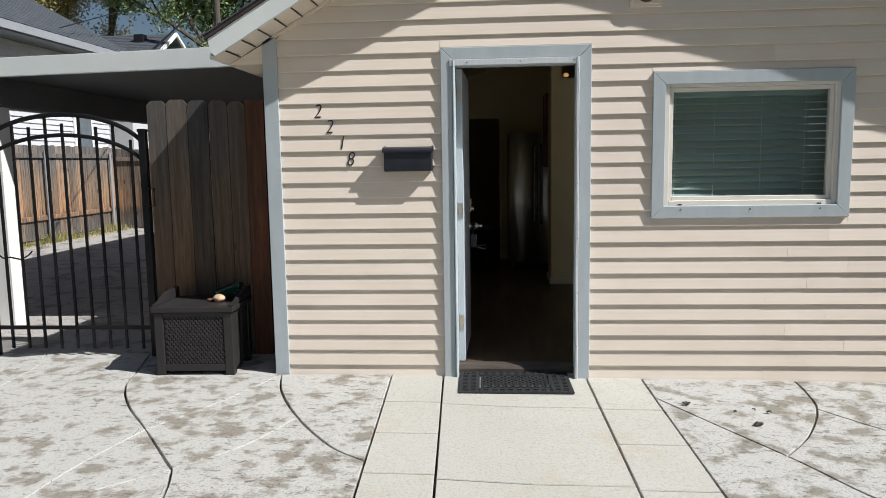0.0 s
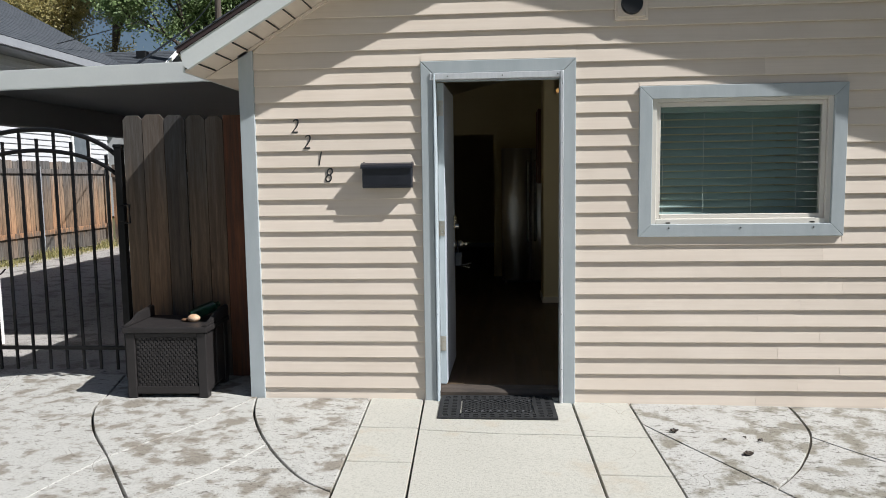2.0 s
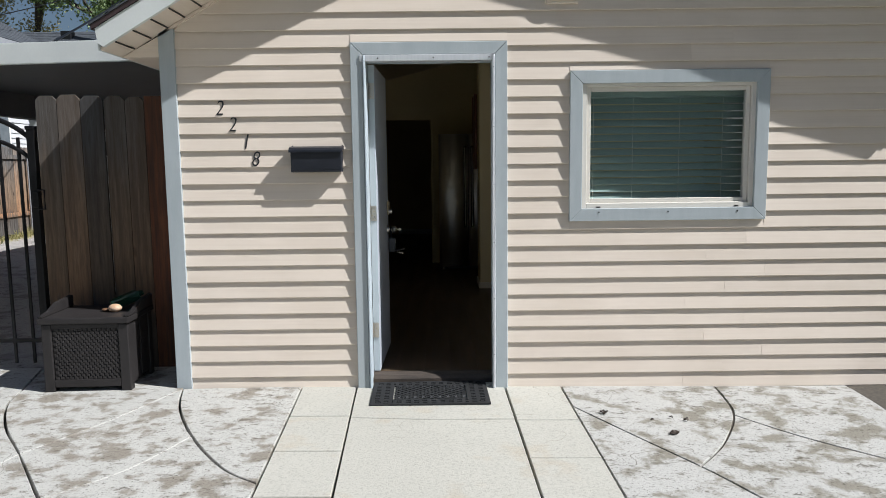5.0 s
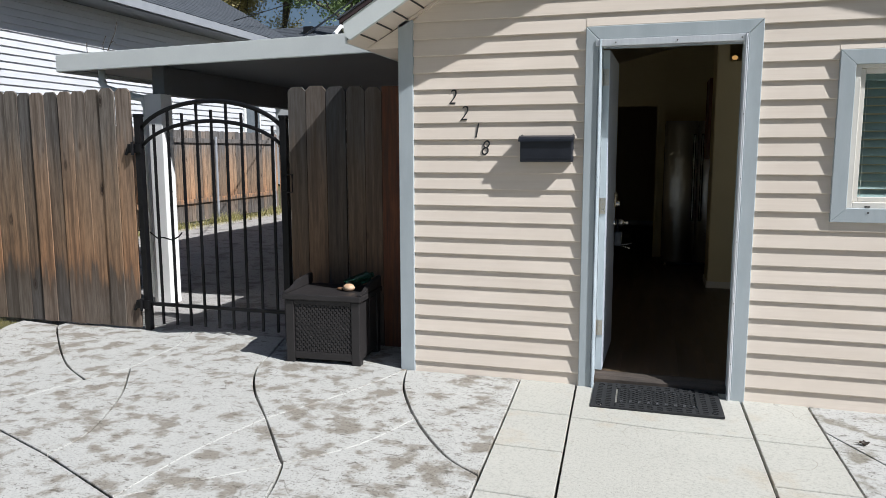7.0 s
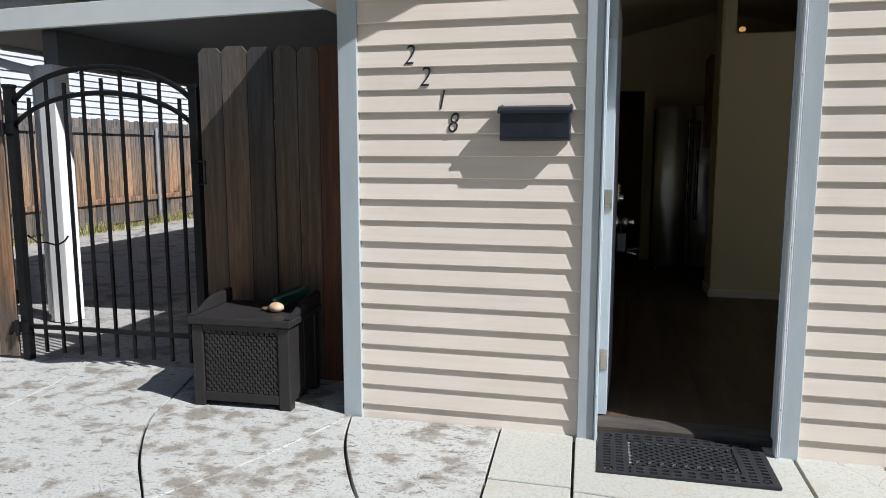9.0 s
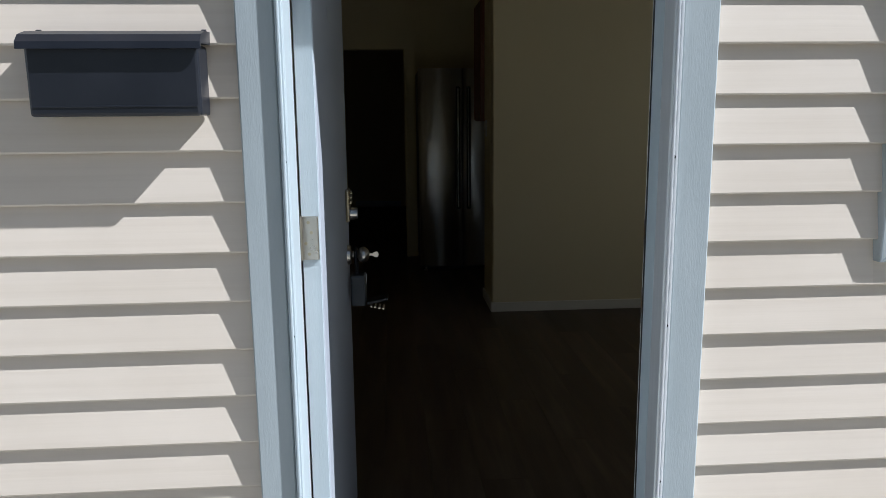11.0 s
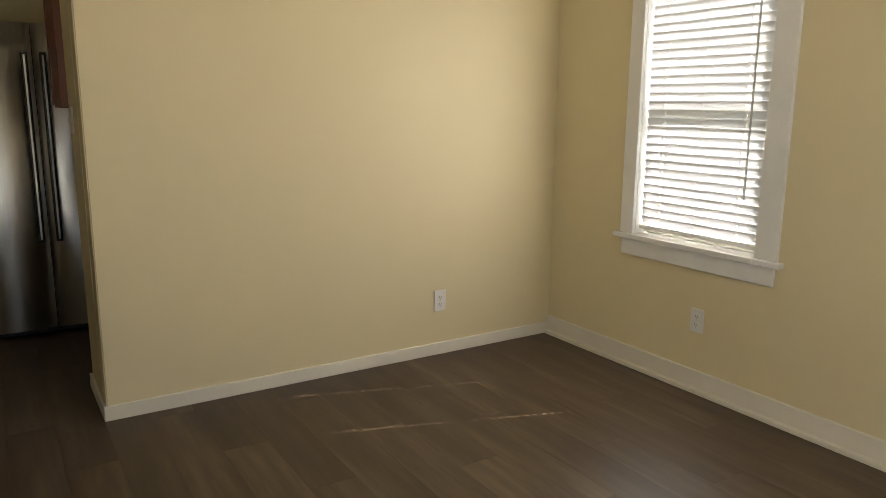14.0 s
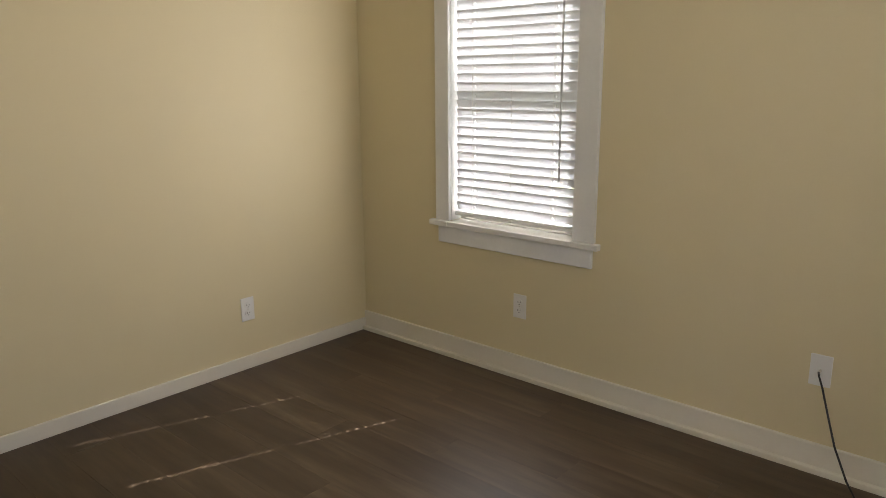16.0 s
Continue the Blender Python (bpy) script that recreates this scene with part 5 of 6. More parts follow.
for a, b in zip(edges_p, edges_p[1:]):
    dark = a > -1.86
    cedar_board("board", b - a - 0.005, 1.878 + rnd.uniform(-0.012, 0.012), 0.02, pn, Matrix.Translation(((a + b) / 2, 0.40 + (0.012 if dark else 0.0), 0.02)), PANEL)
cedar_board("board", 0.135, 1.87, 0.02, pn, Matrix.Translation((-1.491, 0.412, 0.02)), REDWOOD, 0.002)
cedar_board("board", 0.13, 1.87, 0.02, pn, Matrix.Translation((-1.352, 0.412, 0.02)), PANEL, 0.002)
for zc in (0.35, 1.5):
    g = B()
    box(g, -2.28, -1.29, 0.434, 0.47, zc, zc + 0.09, 0.003)
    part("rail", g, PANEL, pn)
ff = thing("cedar_fence", "sunlit cedar fence along the far side of the driveway", "fence", (-8.5, 6, 0), kind="structure")
y = 1.0
while y < 11.4:
    w = 0.14
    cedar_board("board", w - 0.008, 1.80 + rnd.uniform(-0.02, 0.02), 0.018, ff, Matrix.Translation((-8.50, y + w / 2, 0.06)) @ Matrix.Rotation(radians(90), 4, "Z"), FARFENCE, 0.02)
    y += w
for zc in (0.42, 1.62):
    g = B()
    box(g, -8.498, -8.46, 1.0, 11.4, zc, zc + 0.09, 0.003)
    part("rail", g, FARFENCE, ff)
for k in range(5):
    g = B()
    tube(g, (-8.42, 1.6 + 2.4 * k, 0), (-8.42, 1.6 + 2.4 * k, 1.75), 0.03, seg=10)
    part("post", g, FASCIAGREY, ff, "grey steel fence post")
fb = thing("cedar_fence", "cedar fence across the back of the yard", "fence", (-5, 11.5, 0), kind="structure")
x = -8.45
while x < -1.3:
    cedar_board("board", 0.136, 1.80 + rnd.uniform(-0.02, 0.02), 0.018, fb, Matrix.Translation((x + 0.07, 11.5, 0.03)), FARFENCE, 0.02)
    x += 0.14
g = B()
box(g, -8.45, -1.3, 11.46, 11.498, 1.55, 1.64, 0.003)
part("rail", g, FARFENCE, fb)

# ---- garden gate ----
GY = 0.43
gate = thing("garden_gate", "black iron arched garden gate with pickets", "gate", (-2.97, GY, 0.0))
GX0, GX1 = -3.605, -2.338
for x, top in ((GX0, 1.72), (GX1, 1.69)):
    g = B()
    box(g, x - 0.026, x + 0.026, GY - 0.026, GY + 0.026, 0.0, top - 0.01, 0.004)
    box(g, x - 0.031, x + 0.031, GY - 0.031, GY + 0.031, top - 0.012, top + 0.012, 0.006)
    part("gate_post", g, BLACKIRON, gate)


def arch_z(x, base, rise):
    f = (x - (GX0 + GX1) / 2) / ((GX1 - GX0) / 2)
    return base + rise * math.sqrt(max(0, 1 - (f * 0.93) ** 2)) - rise * math.sqrt(1 - 0.93 ** 2)


for base, rise, r in ((1.60, 0.345, 0.017), (1.46, 0.33, 0.015)):
    g = B()
    xs = [GX0 + 0.026 + (GX1 - GX0 - 0.052) * k / 28 for k in range(29)]
    bent_tube(g, [(x, GY, arch_z(x, base, rise)) for x in xs], r, 8)
    part("arch_bar", g, BLACKIRON, gate, smooth=True)
g = B()
box(g, GX0 + 0.026, GX1 - 0.026, GY - 0.014, GY + 0.014, 0.205, 0.232, 0.002)
part("bottom_rail", g, BLACKIRON, gate)
npk = 10
for k in range(npk):
    x = -3.468 + k * (1.033 / 8) - 0.0
    if x > GX1 - 0.05:
        break
    if k % 2 == 1:
        top = arch_z(x, 1.60, 0.345)
    else:
        top = arch_z(x, 1.46, 0.33) + 0.085
    g = B()
    box(g, x - 0.0085, x + 0.0085, GY - 0.0085, GY + 0.0085, 0.055, top, 0.001)
    part("picket", g, BLACKIRON, gate)
for zc in (1.464, 0.215):
    g = B()
    box(g, GX0 - 0.085, GX0 + 0.035, GY - 0.042, GY - 0.018, zc - 0.035, zc + 0.035, 0.005)
    tube(g, (GX0 - 0.03, GY - 0.05, zc - 0.05), (GX0 - 0.03, GY - 0.05, zc + 0.05), 0.012, seg=10)
    prism(g, [(GX0 - 0.085, GY - 0.04, zc + 0.02), (GX0 - 0.115, GY - 0.04, zc - 0.05), (GX0 - 0.10, GY - 0.04, zc - 0.055), (GX0 - 0.07, GY - 0.04, zc - 0.02)], (0, 0.012, 0))
    part("gate_hinge", g, BLACKIRON, gate, "black strap hinge on the fence")
g = B()
box(g, GX1 - 0.005, GX1 + 0.04, GY - 0.05, GY - 0.02, 1.15, 1.26, 0.004)
bent_tube(g, [(GX1 + 0.035, GY - 0.045, 1.27), (GX1 + 0.085, GY - 0.055, 1.27), (GX1 + 0.085, GY - 0.055, 1.14), (GX1 + 0.035, GY - 0.045, 1.14)], 0.007)
part("latch", g, BLACKIRON, gate, "black gate latch")
wire = thing("gate_wire", "dark wire looped between gate and carport post", "wire", (-3.5, 0.45, 0.7))
g = B()
bent_tube(g, [(GX0 + 0.02, GY + 0.035, 0.80), (-3.54, 0.50, 0.745), (-3.47, 0.48, 0.755), (-3.40, 0.50, 0.735), (-3.33, 0.485, 0.765), (-3.28, 0.46, 0.80)], 0.006, 6)
part("wire_loop", g, BLACKIRON, wire)

# ---- carport ----
cp = thing("carport", "flat roofed carport with pale fascia and white post", "carport", (-3, 5, 0), kind="structure")
CY = 1.15


def cz(x, up=0.0):
    return 2.325 + (x + 5.05) * 0.0225 + up


g = B()
prism(g, [(-5.05, CY, cz(-5.05, -0.155)), (-1.275, CY, cz(-1.275, -0.170)), (-1.275, CY, cz(-1.275)), (-5.05, CY, cz(-5.05))], (0, 0.03, 0))
bmesh.ops.bevel(g, geom=g.edges[:], offset=0.006, segments=2, affect="EDGES")
part("fascia", g, FASCIA, cp, "pale grey carport fascia")
g = B()
prism(g, [(-5.05, CY + 0.032, cz(-5.05, -0.155)), (-5.05, CY + 0.032, cz(-5.05)), (-5.02, CY + 0.032, cz(-5.05)), (-5.02, CY + 0.032, cz(-5.05, -0.155))], (0, 9.5, 0))
part("side_fascia", g, FASCIA, cp)
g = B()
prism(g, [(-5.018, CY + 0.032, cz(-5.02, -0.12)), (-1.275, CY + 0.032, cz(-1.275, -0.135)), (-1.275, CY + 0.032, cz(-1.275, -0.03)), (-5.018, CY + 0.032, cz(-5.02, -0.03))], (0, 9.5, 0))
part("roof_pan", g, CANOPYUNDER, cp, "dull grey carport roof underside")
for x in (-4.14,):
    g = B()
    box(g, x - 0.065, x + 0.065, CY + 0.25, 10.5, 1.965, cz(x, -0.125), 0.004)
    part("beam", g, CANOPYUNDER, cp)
for yy in (1.40, 5.6, 9.8):
    g = B()
    box(g, -4.205, -4.06, yy - 0.08, yy + 0.08, 0.0, 1.964, 0.004)
    box(g, -4.26, -4.207, yy - 0.05, yy + 0.05, 0.0, 1.964, 0.003)
    part("post", g, WHITE, cp, "white painted carport post")
g = B()
bent_tube(g, [(-4.62, 1.24, 2.20), (-4.62, 1.24, 2.08), (-4.60, 1.25, 2.02), (-4.42, 1.33, 1.96), (-4.30, 1.38, 1.93), (-4.28, 1.40, 1.86), (-4.28, 1.40, 0.05)], 0.036, 10)
part("downspout", g, FASCIA, cp, "pale metal downspout beside the post", True)
tw = thing("dry_twig", "dry weed stems growing from the carport gutter", "twig", (-4.6, 1.3, cz(-4.6)))
g = B()
for pts in ([(-4.62, 1.3, 2.30), (-4.58, 1.31, 2.40), (-4.50, 1.3, 2.52), (-4.47, 1.3, 2.62)], [(-4.62, 1.3, 2.30), (-4.64, 1.3, 2.42), (-4.60, 1.3, 2.50)], [(-4.80, 1.3, 2.30), (-4.82, 1.3, 2.38), (-4.84, 1.32, 2.45)], [(-4.56, 1.3, 2.43), (-4.52, 1.3, 2.45), (-4.50, 1.3, 2.43)]):
    bent_tube(g, pts, 0.004, 5)
part("stem", g, BARK, tw)["kind"] = "stuff"

# ---- storage box ----
sx0, sx1, sy0, sy1 = -2.095, -1.565, -0.075, 0.345
st = thing("storage_box", "dark brown wicker pattern resin storage seat box", "storage box", ((sx0 + sx1) / 2, 0.13, 0))
for ax in (sx0, sx1 - 0.062):
    for ay in (sy0, sy1 - 0.062):
        g = B()
        box(g, ax, ax + 0.062, ay, ay + 0.062, 0.0, 0.412, 0.006)
        part("corner_post", g, RESIN, st)
g = B()
box(g, sx0 + 0.012, sx1 - 0.012, sy0 + 0.014, sy1 - 0.014, 0.03, 0.41)
part("box_body", g, RESIN, st)
for za, zb in ((0.028, 0.075), (0.385, 0.412)):
    g = B()
    box(g, sx0 + 0.062, sx1 - 0.062, sy0 + 0.002, sy0 + 0.015, za, zb, 0.003)
    part("front_rail", g, RESIN, st)
g = B()
ncol, nrow = 14, 18


def strand(bm, x, z, w, h, y, rise):
    """One raised strand of the weave: a low lozenge that dips under its neighbours at both ends."""
    low = [bm.verts.new((x + a * w / 2, y, z + c * h / 2 - a * h * 0.18)) for a, c in ((-1, -0.95), (1, -0.95), (1, 0.95), (-1, 0.95))]
    top = [bm.verts.new((x + a * w / 2, y - rise, z + c * h / 2 - a * h * 0.10)) for a, c in ((-0.6, -0.9), (0.6, -0.9), (0.6, 0.9), (-0.6, 0.9))]
    bm.faces.new(top)
    for q in range(4):
        bm.faces.new((low[q], low[(q + 1) % 4], top[(q + 1) % 4], top[q]))


wx, wz = (sx1 - sx0 - 0.13) / ncol, 0.308 / nrow
for j in range(nrow):
    for i in range(ncol - j % 2):
        strand(g, sx0 + 0.065 + (i + 0.5 + 0.5 * (j % 2)) * wx, 0.077 + (j + 0.5) * wz, wx * 1.0, wz, sy0 + 0.0125, 0.007)
bmesh.ops.recalc_face_normals(g, faces=g.faces[:])
wk = part("wicker_panel", g, RESIN, st, "moulded wicker weave panel")
wk["kind"] = "stuff"
for ya, yb in ((sy0 + 0.066, 0.132), (0.138, sy1 - 0.066)):
    g = B()
    box(g, sx1 - 0.0125, sx1 - 0.005, ya, yb, 0.05, 0.405, 0.003)
    part("side_panel", g, RESIN, st)
g = B()
box(g, sx0 - 0.014, sx1 + 0.014, sy0 - 0.016, sy1 + 0.01, 0.414, 0.452, 0.007)
part("seat_lid", g, RESIN, st)
for x0 in (sx0 - 0.012, sx1 - 0.020):
    g = B()
    prism(g, [(x0, sy0 - 0.010, 0.4525), (x0, sy0 - 0.010, 0.462), (x0, sy0 + 0.10, 0.475), (x0, sy0 + 0.20, 0.51), (x0, sy1 - 0.0, 0.525), (x0, sy1, 0.4525)], (0.032, 0, 0))
    bmesh.ops.bevel(g, geom=g.edges[:], offset=0.004, segments=2, affect="EDGES")
    part("arm_rest", g, RESIN, st)
st.matrix_basis = st.matrix_basis @ Matrix.Rotation(radians(2), 4, "Z") @ Matrix.Diagonal((1.02, 1.0, 1.06, 1.0))
sh = thing("sea_shell", "pale tan shell lying on the storage box", "shell", (-1.70, 0.10, 0.479))
g = B()
ball(g, (-1.70, 0.10, 0.505), 0.040, (1.05, 0.8, 0.66), 20)
for v in g.verts:
    d = v.co - Vector((-1.70, 0.10, 0.505))
    v.co += d * 0.07 * math.sin(9 * math.atan2(d.y, d.x))
part("shell_body", g, surface("tan shell", (0.42, 0.22, 0.11), (0.78, 0.58, 0.40), freq=25, rough=0.5, bump=0.3), sh, smooth=True)
dc = thing("dry_leaf", "small dry brown leaf beside the shell", "leaf", (-1.765, 0.12, 0.479))
g = B()
ball(g, (-1.77, 0.12, 0.490), 0.022, (1.3, 0.9, 0.5), 10)
part("leaf_blade", g, surface("dry leaf", (0.10, 0.05, 0.025), (0.22, 0.12, 0.06), freq=30), dc, smooth=True)
gb = thing("green_bottle", "green glass block lying on the storage box", "glass block", (-1.675, 0.215, 0.479))
g = B()
tg = Matrix.Translation((-1.675, 0.215, 0.540)) @ Matrix.Rotation(radians(42), 4, "Z") @ Matrix.Rotation(radians(-17), 4, "Y")
box(g, -0.100, 0.085, -0.034, 0.034, -0.033, 0.033, 0.010, tg)
box(g, 0.080, 0.118, -0.017, 0.017, -0.017, 0.017, 0.008, tg)
m_, n_, l_, b_ = nodes_of("green glass")
b_.inputs["Base Color"].default_value = (0.02, 0.10, 0.06, 1)
b_.inputs["Roughness"].default_value = 0.08
b_.inputs["Transmission Weight"].default_value = 0.6
part("glass_body", g, m_, gb)

# ---- leaf litter on the patio ----
for i, (lx, ly, r) in enumerate(((1.358, -0.54, 0.021), (1.661, -0.86, 0.023), (1.60, -0.66, 0.010), (1.72, -0.62, 0.009), (1.79, -0.66, 0.013))):
    lf = thing("dead_leaf", "dark curled dead leaf on the concrete", "leaf", (lx, ly, ground_z(lx)), group="dead leaves")
    g = B()
    ball(g, (lx, ly, ground_z(lx) + 0.008), r, (1.2, 0.8, 0.28), 12)
    for v in g.verts:
        v.co.z += 0.009 * math.sin(170 * v.co.x) * math.cos(150 * v.co.y) + 0.005
    part("leaf_blade", g, surface("dead leaf", (0.025, 0.018, 0.013), (0.06, 0.042, 0.03), freq=30), lf)

# ---- weeds along the far fence ----
wd = thing("weed_strip", "yellow green weeds along the driveway fence", "weeds", (-8.2, 6, 0), kind="structure")
vs, fs = [], []
gr = random.Random(9)
for _ in range(5000):
    gx, gy = -8.42 + abs(gr.gauss(0, 0.16)), gr.uniform(1.2, 11.3)
    a, h = gr.uniform(0, math.tau), gr.uniform(0.03, 0.17) * (1.3 if math.sin(3 * gy) > 0 else 0.6)
    dx, dy = math.cos(a) * 0.007, math.sin(a) * 0.007
    k, lean = len(vs), gr.uniform(0.1, 0.8) * h
    vs += [(gx - dx, gy - dy, -0.01), (gx + dx, gy + dy, -0.01), (gx + lean * math.sin(a), gy - lean * math.cos(a), h)]
    fs.append((k, k + 1, k + 2))
me = bpy.data.meshes.new("weed_blades")
me.from_pydata(vs, [], fs)
me.materials.append(leaves("weed blades", (0.16, 0.17, 0.05), (0.48, 0.42, 0.20)))
under(new("weed_blades", me), wd)["kind"] = "stuff"

# ---- grass patch at the fence ----
gp = thing("grass_patch", "dry yellow green grass beside the patio", "grass", (-5.4, -0.2, 0), kind="structure")
g = B()
prism(g, [(-9.0, -7.0, -0.12), (-4.3, -7.0, -0.12), (-4.36, -1.22, -0.12), (-4.47, -0.80, -0.12), (-4.60, -0.443, -0.12), (-4.88, 0.25, -0.12), (-4.89, 0.40, -0.12), (-9.0, 0.40, -0.12)], (0, 0, 0.105))
part("turf", g, GRASS, gp)
vs, fs = [], []
gr = random.Random(4)
for _ in range(9000):
    gx, gy = gr.uniform(-6.2, -4.35), gr.uniform(-1.4, 0.38)
    edge = -4.88 + max(0.0, 0.25 - gy) * 0.42
    if gx > edge - 0.01 or (gy < -0.45 and gx > -4.60 + (-0.45 - gy) * 0.33):
        continue
    a, h = gr.uniform(0, math.tau), gr.uniform(0.02, 0.065)
    dx, dy = math.cos(a), math.sin(a)
    k = len(vs)
    lean = gr.uniform(0.1, 0.9) * h
    vs += [(gx - dx * 0.002, gy - dy * 0.002, -0.02), (gx + dx * 0.002, gy + dy * 0.002, -0.02), (gx + dy * lean, gy - dx * lean, -0.015 + h)]
    fs.append((k, k + 1, k + 2))
me = bpy.data.meshes.new("blades")
me.from_pydata(vs, [], fs)
me.materials.append(leaves("dry grass blades", (0.10, 0.11, 0.03), (0.36, 0.30, 0.13)))
ob = under(new("blades", me), gp)
ob["kind"] = "stuff"

# ---- neighbour house ----
nb = thing("neighbour_house", "white sided neighbour house with blue grey shingles", "house", (-12, 6, 0))
g = B()
box(g, -16, -10.02, -6, 14.2, -0.05, 4.25)
part("wall", g, NEIGHBOUR, nb)
z = 0.3
while z < 4.2:
    bm = B()
    prism(bm, [(-10.02, -6, z), (-9.985, -6, z), (-10.012, -6, z + 0.125), (-10.02, -6, z + 0.125)], (0, 20.2, 0))
    part("siding_board", bm, NEIGHBOUR, nb)
    z += 0.125
g = B()
prism(g, [(-9.35, -6.6, 4.17), (-9.35, -6.6, 4.35), (-13, -6.6, 6.35), (-16.7, -6.6, 4.35), (-16.7, -6.6, 4.2), (-13, -6.6, 6.2)], (0, 21.4, 0))
part("roof", g, SHINGLE, nb)
g = B()
for k in range(26):
    xa = -9.33 - k * 0.145
    za = 4.36 + k * 0.145 * 0.548
    prism(g, [(xa + 0.02, -6.62, za - 0.008), (xa + 0.02, -6.62, za + 0.006), (xa - 0.15, -6.62, za + 0.085), (xa - 0.15, -6.62, za + 0.075)], (0, 21.44, 0))
part("shingle_layer", g, SHINGLE, nb)["kind"] = "stuff"
g = B()
box(g, -9.34, -9.30, -6.6, 14.8, 4.17, 4.34, 0.006)
part("fascia", g, FASCIAGREY, nb)
g = B()
box(g, -10.0, -9.34, -6.6, 14.8, 4.14, 4.168)
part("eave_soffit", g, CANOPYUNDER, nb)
for y0 in (13.0,):
    g = B()
    box(g, -9.998, -9.95, y0 - 0.5, y0 + 0.3, 1.7, 2.75, 0.01)
    w_ = part("window", g, WHITE, nb)
    g = B()
    box(g, -9.949, -9.94, y0 - 0.42, y0 + 0.22, 1.78, 2.67)
    part("pane", g, surface("dark window pane", (0.10, 0.12, 0.14), (0.16, 0.18, 0.20), rough=0.1, bump=0), w_)
fh = thing("far_house", "distant house with a dark shingle roof", "house", (-17, 28, 0))
g = B()
box(g, -28.4, -14.8, 25, 33, 0, 4.8)
part("wall", g, NEIGHBOUR, fh)
g = B()
prism(g, [(-28.9, 24.2, 4.6), (-28.9, 29, 7.5), (-28.9, 33.8, 4.6), (-28.9, 33.8, 4.4), (-28.9, 29, 7.3), (-28.9, 24.2, 4.4)], (14.4, 0, 0))
part("roof", g, SHINGLE, fh)
g = B()
for k in range(30):
    ya, za = 24.2 + k * 0.16, 4.61 + k * 0.16 * 0.604
    prism(g, [(-28.9, ya - 0.02, za - 0.01), (-28.9, ya - 0.02, za + 0.02), (-28.9, ya + 0.16, za + 0.11), (-28.9, ya + 0.16, za + 0.09)], (14.4, 0, 0))
part("shingle_layer", g, SHINGLE, fh)["kind"] = "stuff"
g = B()
prism(g, [(-14.5, 24.1, 4.46), (-14.5, 24.1, 4.62), (-14.5, 29, 7.58), (-14.5, 33.9, 4.62), (-14.5, 33.9, 4.46), (-14.5, 29, 7.42)], (0.12, 0, 0))
part("barge_board", g, WHITE, fh)
g = B()
box(g, -16.1, -15.65, 28.2, 28.6, 6.9, 7.42, 0.02)
part("roof_vent", g, BLACKPLASTIC, fh)


# ---- trees, pole and wires ----
def tree(name, x, y, h, crown, spread, leaf_mat, count, size, seed, label):
    r = random.Random(seed)
    t = thing(name, label, "tree", (x, y, 0))
    bm = B()
    tips = []

    def limb(p, d, length, rad, depth):
        q = p + d * length
        tube(bm, p, q, rad, rad * 0.68, 6)
        if depth == 0:
            tips.append(q)
            return
        for _ in range(3 if depth > 1 else 4):
            dd = (d + Vector((r.uniform(-1, 1), r.uniform(-1, 1), r.uniform(-0.25, 0.7))) * spread).normalized()
            limb(q, dd, length * r.uniform(0.58, 0.8), rad * 0.6, depth - 1)
        tips.append(q)
    limb(Vector((x, y, -0.1)), Vector((0, 0, 1)), h * 0.30, h * 0.022, 4)
    part("trunk", bm, BARK, t)
    vs, fs = [], []
    for _ in range(count):
        c = r.choice(tips) + Vector((r.gauss(0, 1), r.gauss(0, 1), r.gauss(0, 0.8))) * crown
        a = Vector((r.uniform(-1, 1), r.uniform(-1, 1), r.uniform(-1, 1))).normalized()
        b = a.cross(Vector((r.uniform(-1, 1), r.uniform(-1, 1), r.uniform(-1, 1)))).normalized()
        s = size * r.uniform(0.6, 1.3)
        k = len(vs)
        vs += [c - a * s, c + b * s * 0.45, c + a * s, c - b * s * 0.45]
        fs.append((k, k + 1, k + 2, k + 3))
    me = bpy.data.meshes.new("crown")
    me.from_pydata([tuple(v) for v in vs], [], fs)
    me.materials.append(leaf_mat)
    ob = under(new("crown", me), t)
    ob["kind"] = "stuff"
    return t


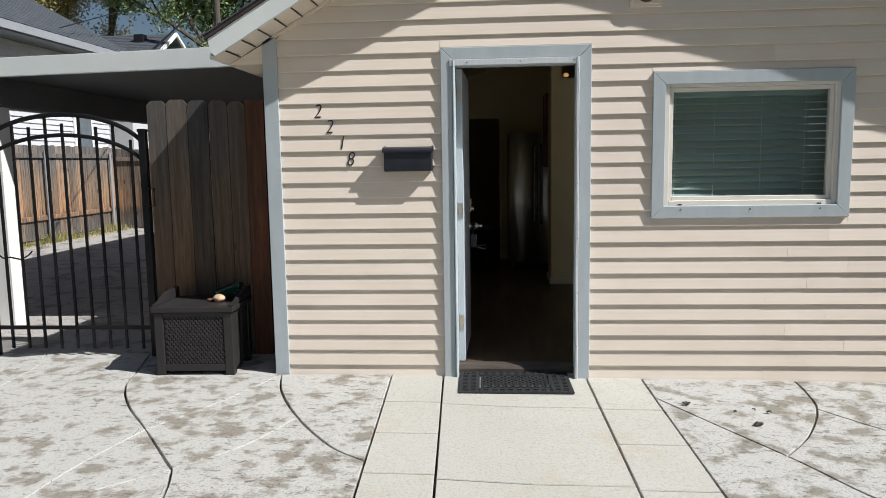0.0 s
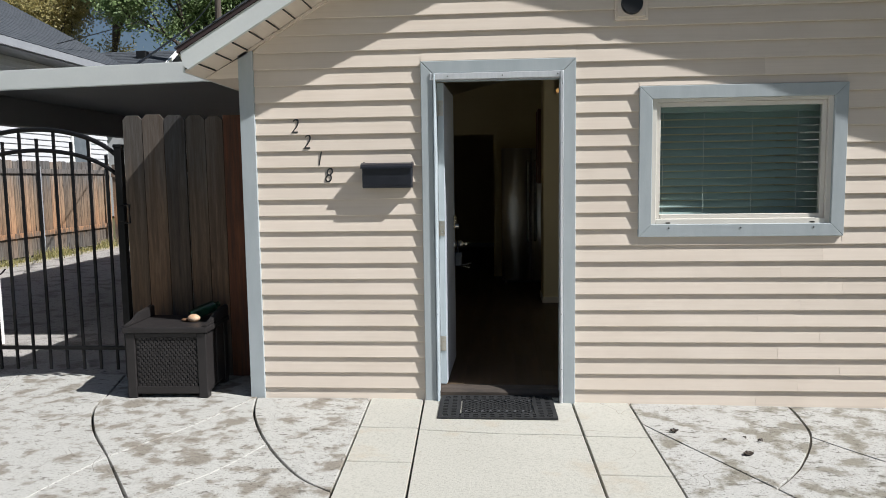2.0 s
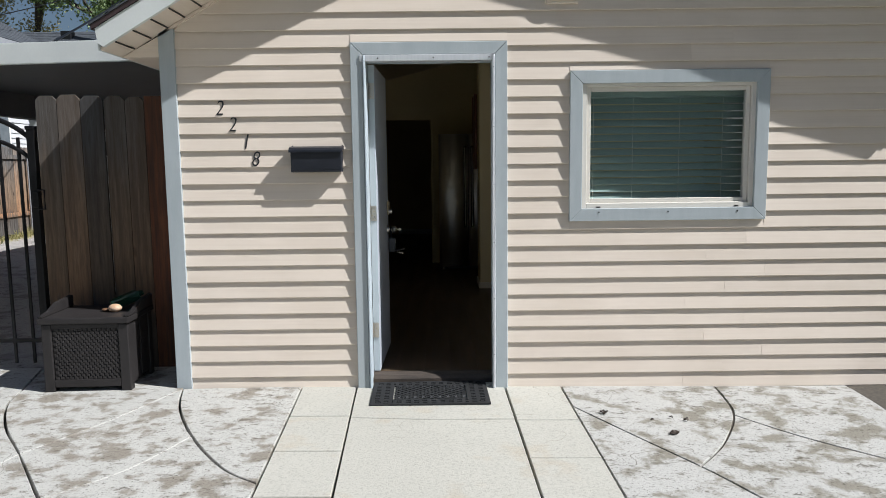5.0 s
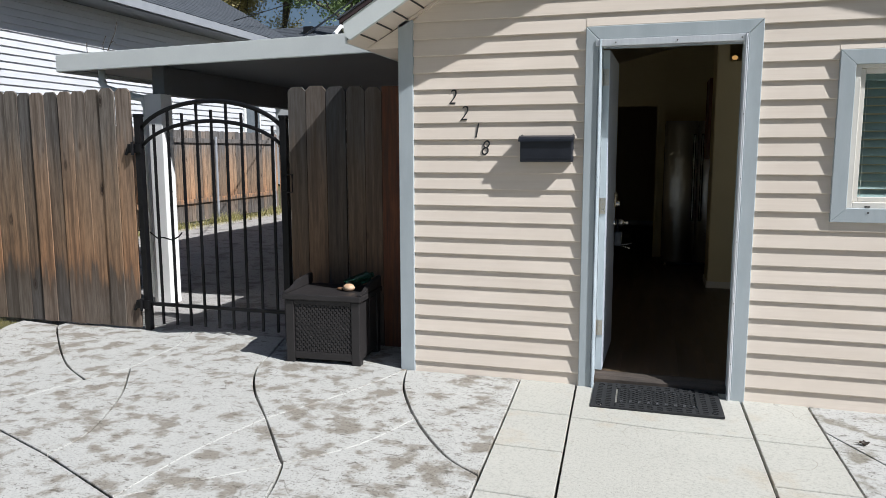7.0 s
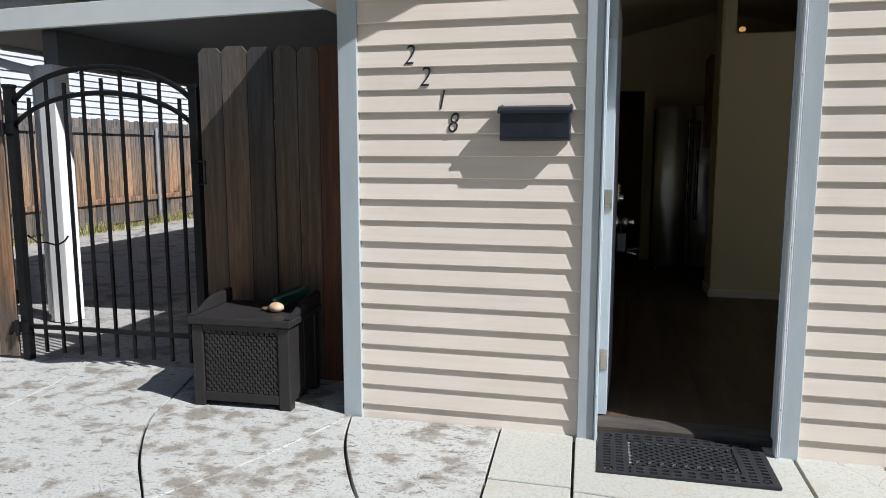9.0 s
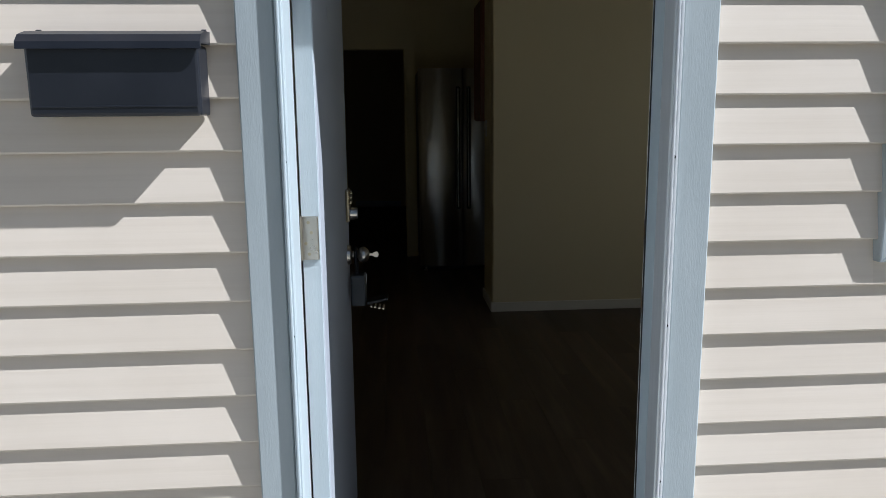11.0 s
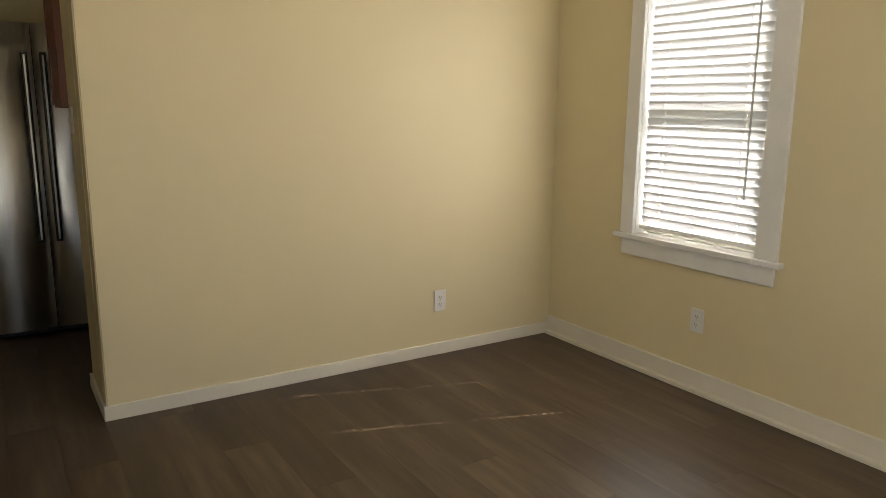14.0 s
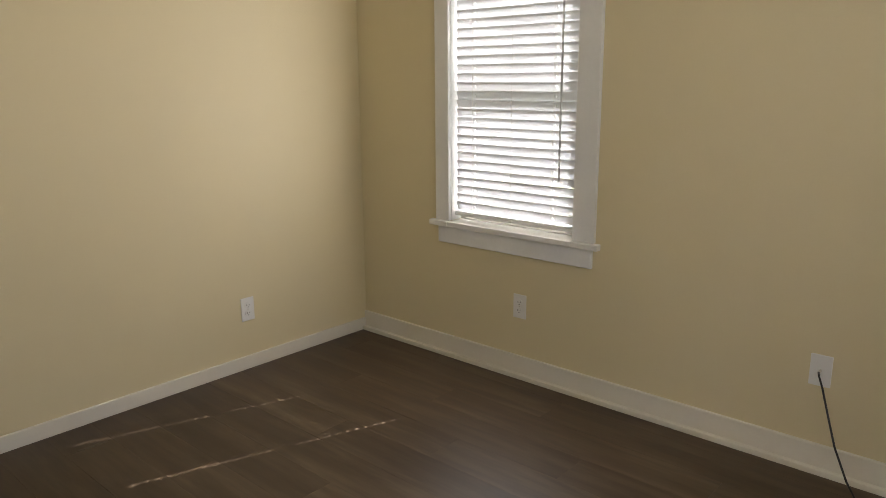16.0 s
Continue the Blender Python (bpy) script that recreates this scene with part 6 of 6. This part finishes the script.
tree("deciduous_tree", -22.5, 36, 17, 0.55, 0.72, LEAFOLIVE, 90000, 0.085, 3, "tall tree with thin olive spring leaves")
tree("deciduous_tree", -33, 40, 18, 0.6, 0.72, LEAFOLIVE, 80000, 0.09, 8, "tall tree with thin olive spring leaves")
tree("deciduous_tree", -13.6, 34, 15, 0.45, 0.75, LEAFGREEN, 52000, 0.105, 12, "tree with fresh green leaves behind the roofs")
pole = thing("utility_pole", "dark wooden utility pole behind the roofs", "pole", (-11.69, 27, 0))
g = B()
tube(g, (-11.69, 27, -0.1), (-11.69, 27, 12), 0.16, 0.13, 12)
part("pole_shaft", g, BARK, pole)
for k, (a, b) in enumerate((((-11.69, 27, 9.9), (-9.36, 11.2, 4.52)), ((-11.69, 27, 9.7), (-2.754, 1.45, 2.383)))):
    wv = thing("overhead_wire", "thin black overhead wire", "wire", a, group="overhead wires")
    g = B()
    A, Bv = Vector(a), Vector(b)
    bent_tube(g, [A.lerp(Bv, f / 12) - Vector((0, 0, 0.25 * math.sin(math.pi * f / 12))) for f in range(13)], 0.012, 5)
    part("wire_line", g, BLACKIRON, wv)

# added house behind the walker, never in view
ah = thing("unseen_house", "plain pale house added out of view", "house", (0, -40, 0))
g = B()
box(g, -9, 9, -46, -38, 0, 3.2)
part("wall", g, NEIGHBOUR, ah)
g = B()
prism(g, [(-9.5, -37.4, 3.1), (-9.5, -42, 6), (-9.5, -46.6, 3.1)], (19, 0, 0))
part("roof", g, SHINGLE, ah)

# ---- floor planks ----
PWID, PLEN = 0.18, 1.22
col_i = 0
x = XI0 + 0.002
while x < XI1 - 0.02:
    x1 = min(x + PWID, XI1 - 0.002)
    y = 0.162 - PLEN * ((col_i * 0.37) % 1.0)
    while y < 9.8:
        y0, y1 = max(y, 0.162), min(y + PLEN, 9.8)
        if y1 - y0 > 0.03:
            bm = B()
            e = 0.0004
            a = [bm.verts.new((px, py, FLOORZ - 0.006)) for px, py in ((x + 0.0002, y0 + 0.0002), (x1 - 0.0002, y0 + 0.0002), (x1 - 0.0002, y1 - 0.0002), (x + 0.0002, y1 - 0.0002))]
            b = [bm.verts.new((px, py, FLOORZ)) for px, py in ((x + e, y0 + e), (x1 - e, y0 + e), (x1 - e, y1 - e), (x + e, y1 - e))]
            for i in range(4):
                bm.faces.new((a[i], a[(i + 1) % 4], b[(i + 1) % 4], b[i]))
            bm.faces.new(b)
            part("plank", bm, FLOOR, floor)
        y += PLEN
    x += PWID
    col_i += 1
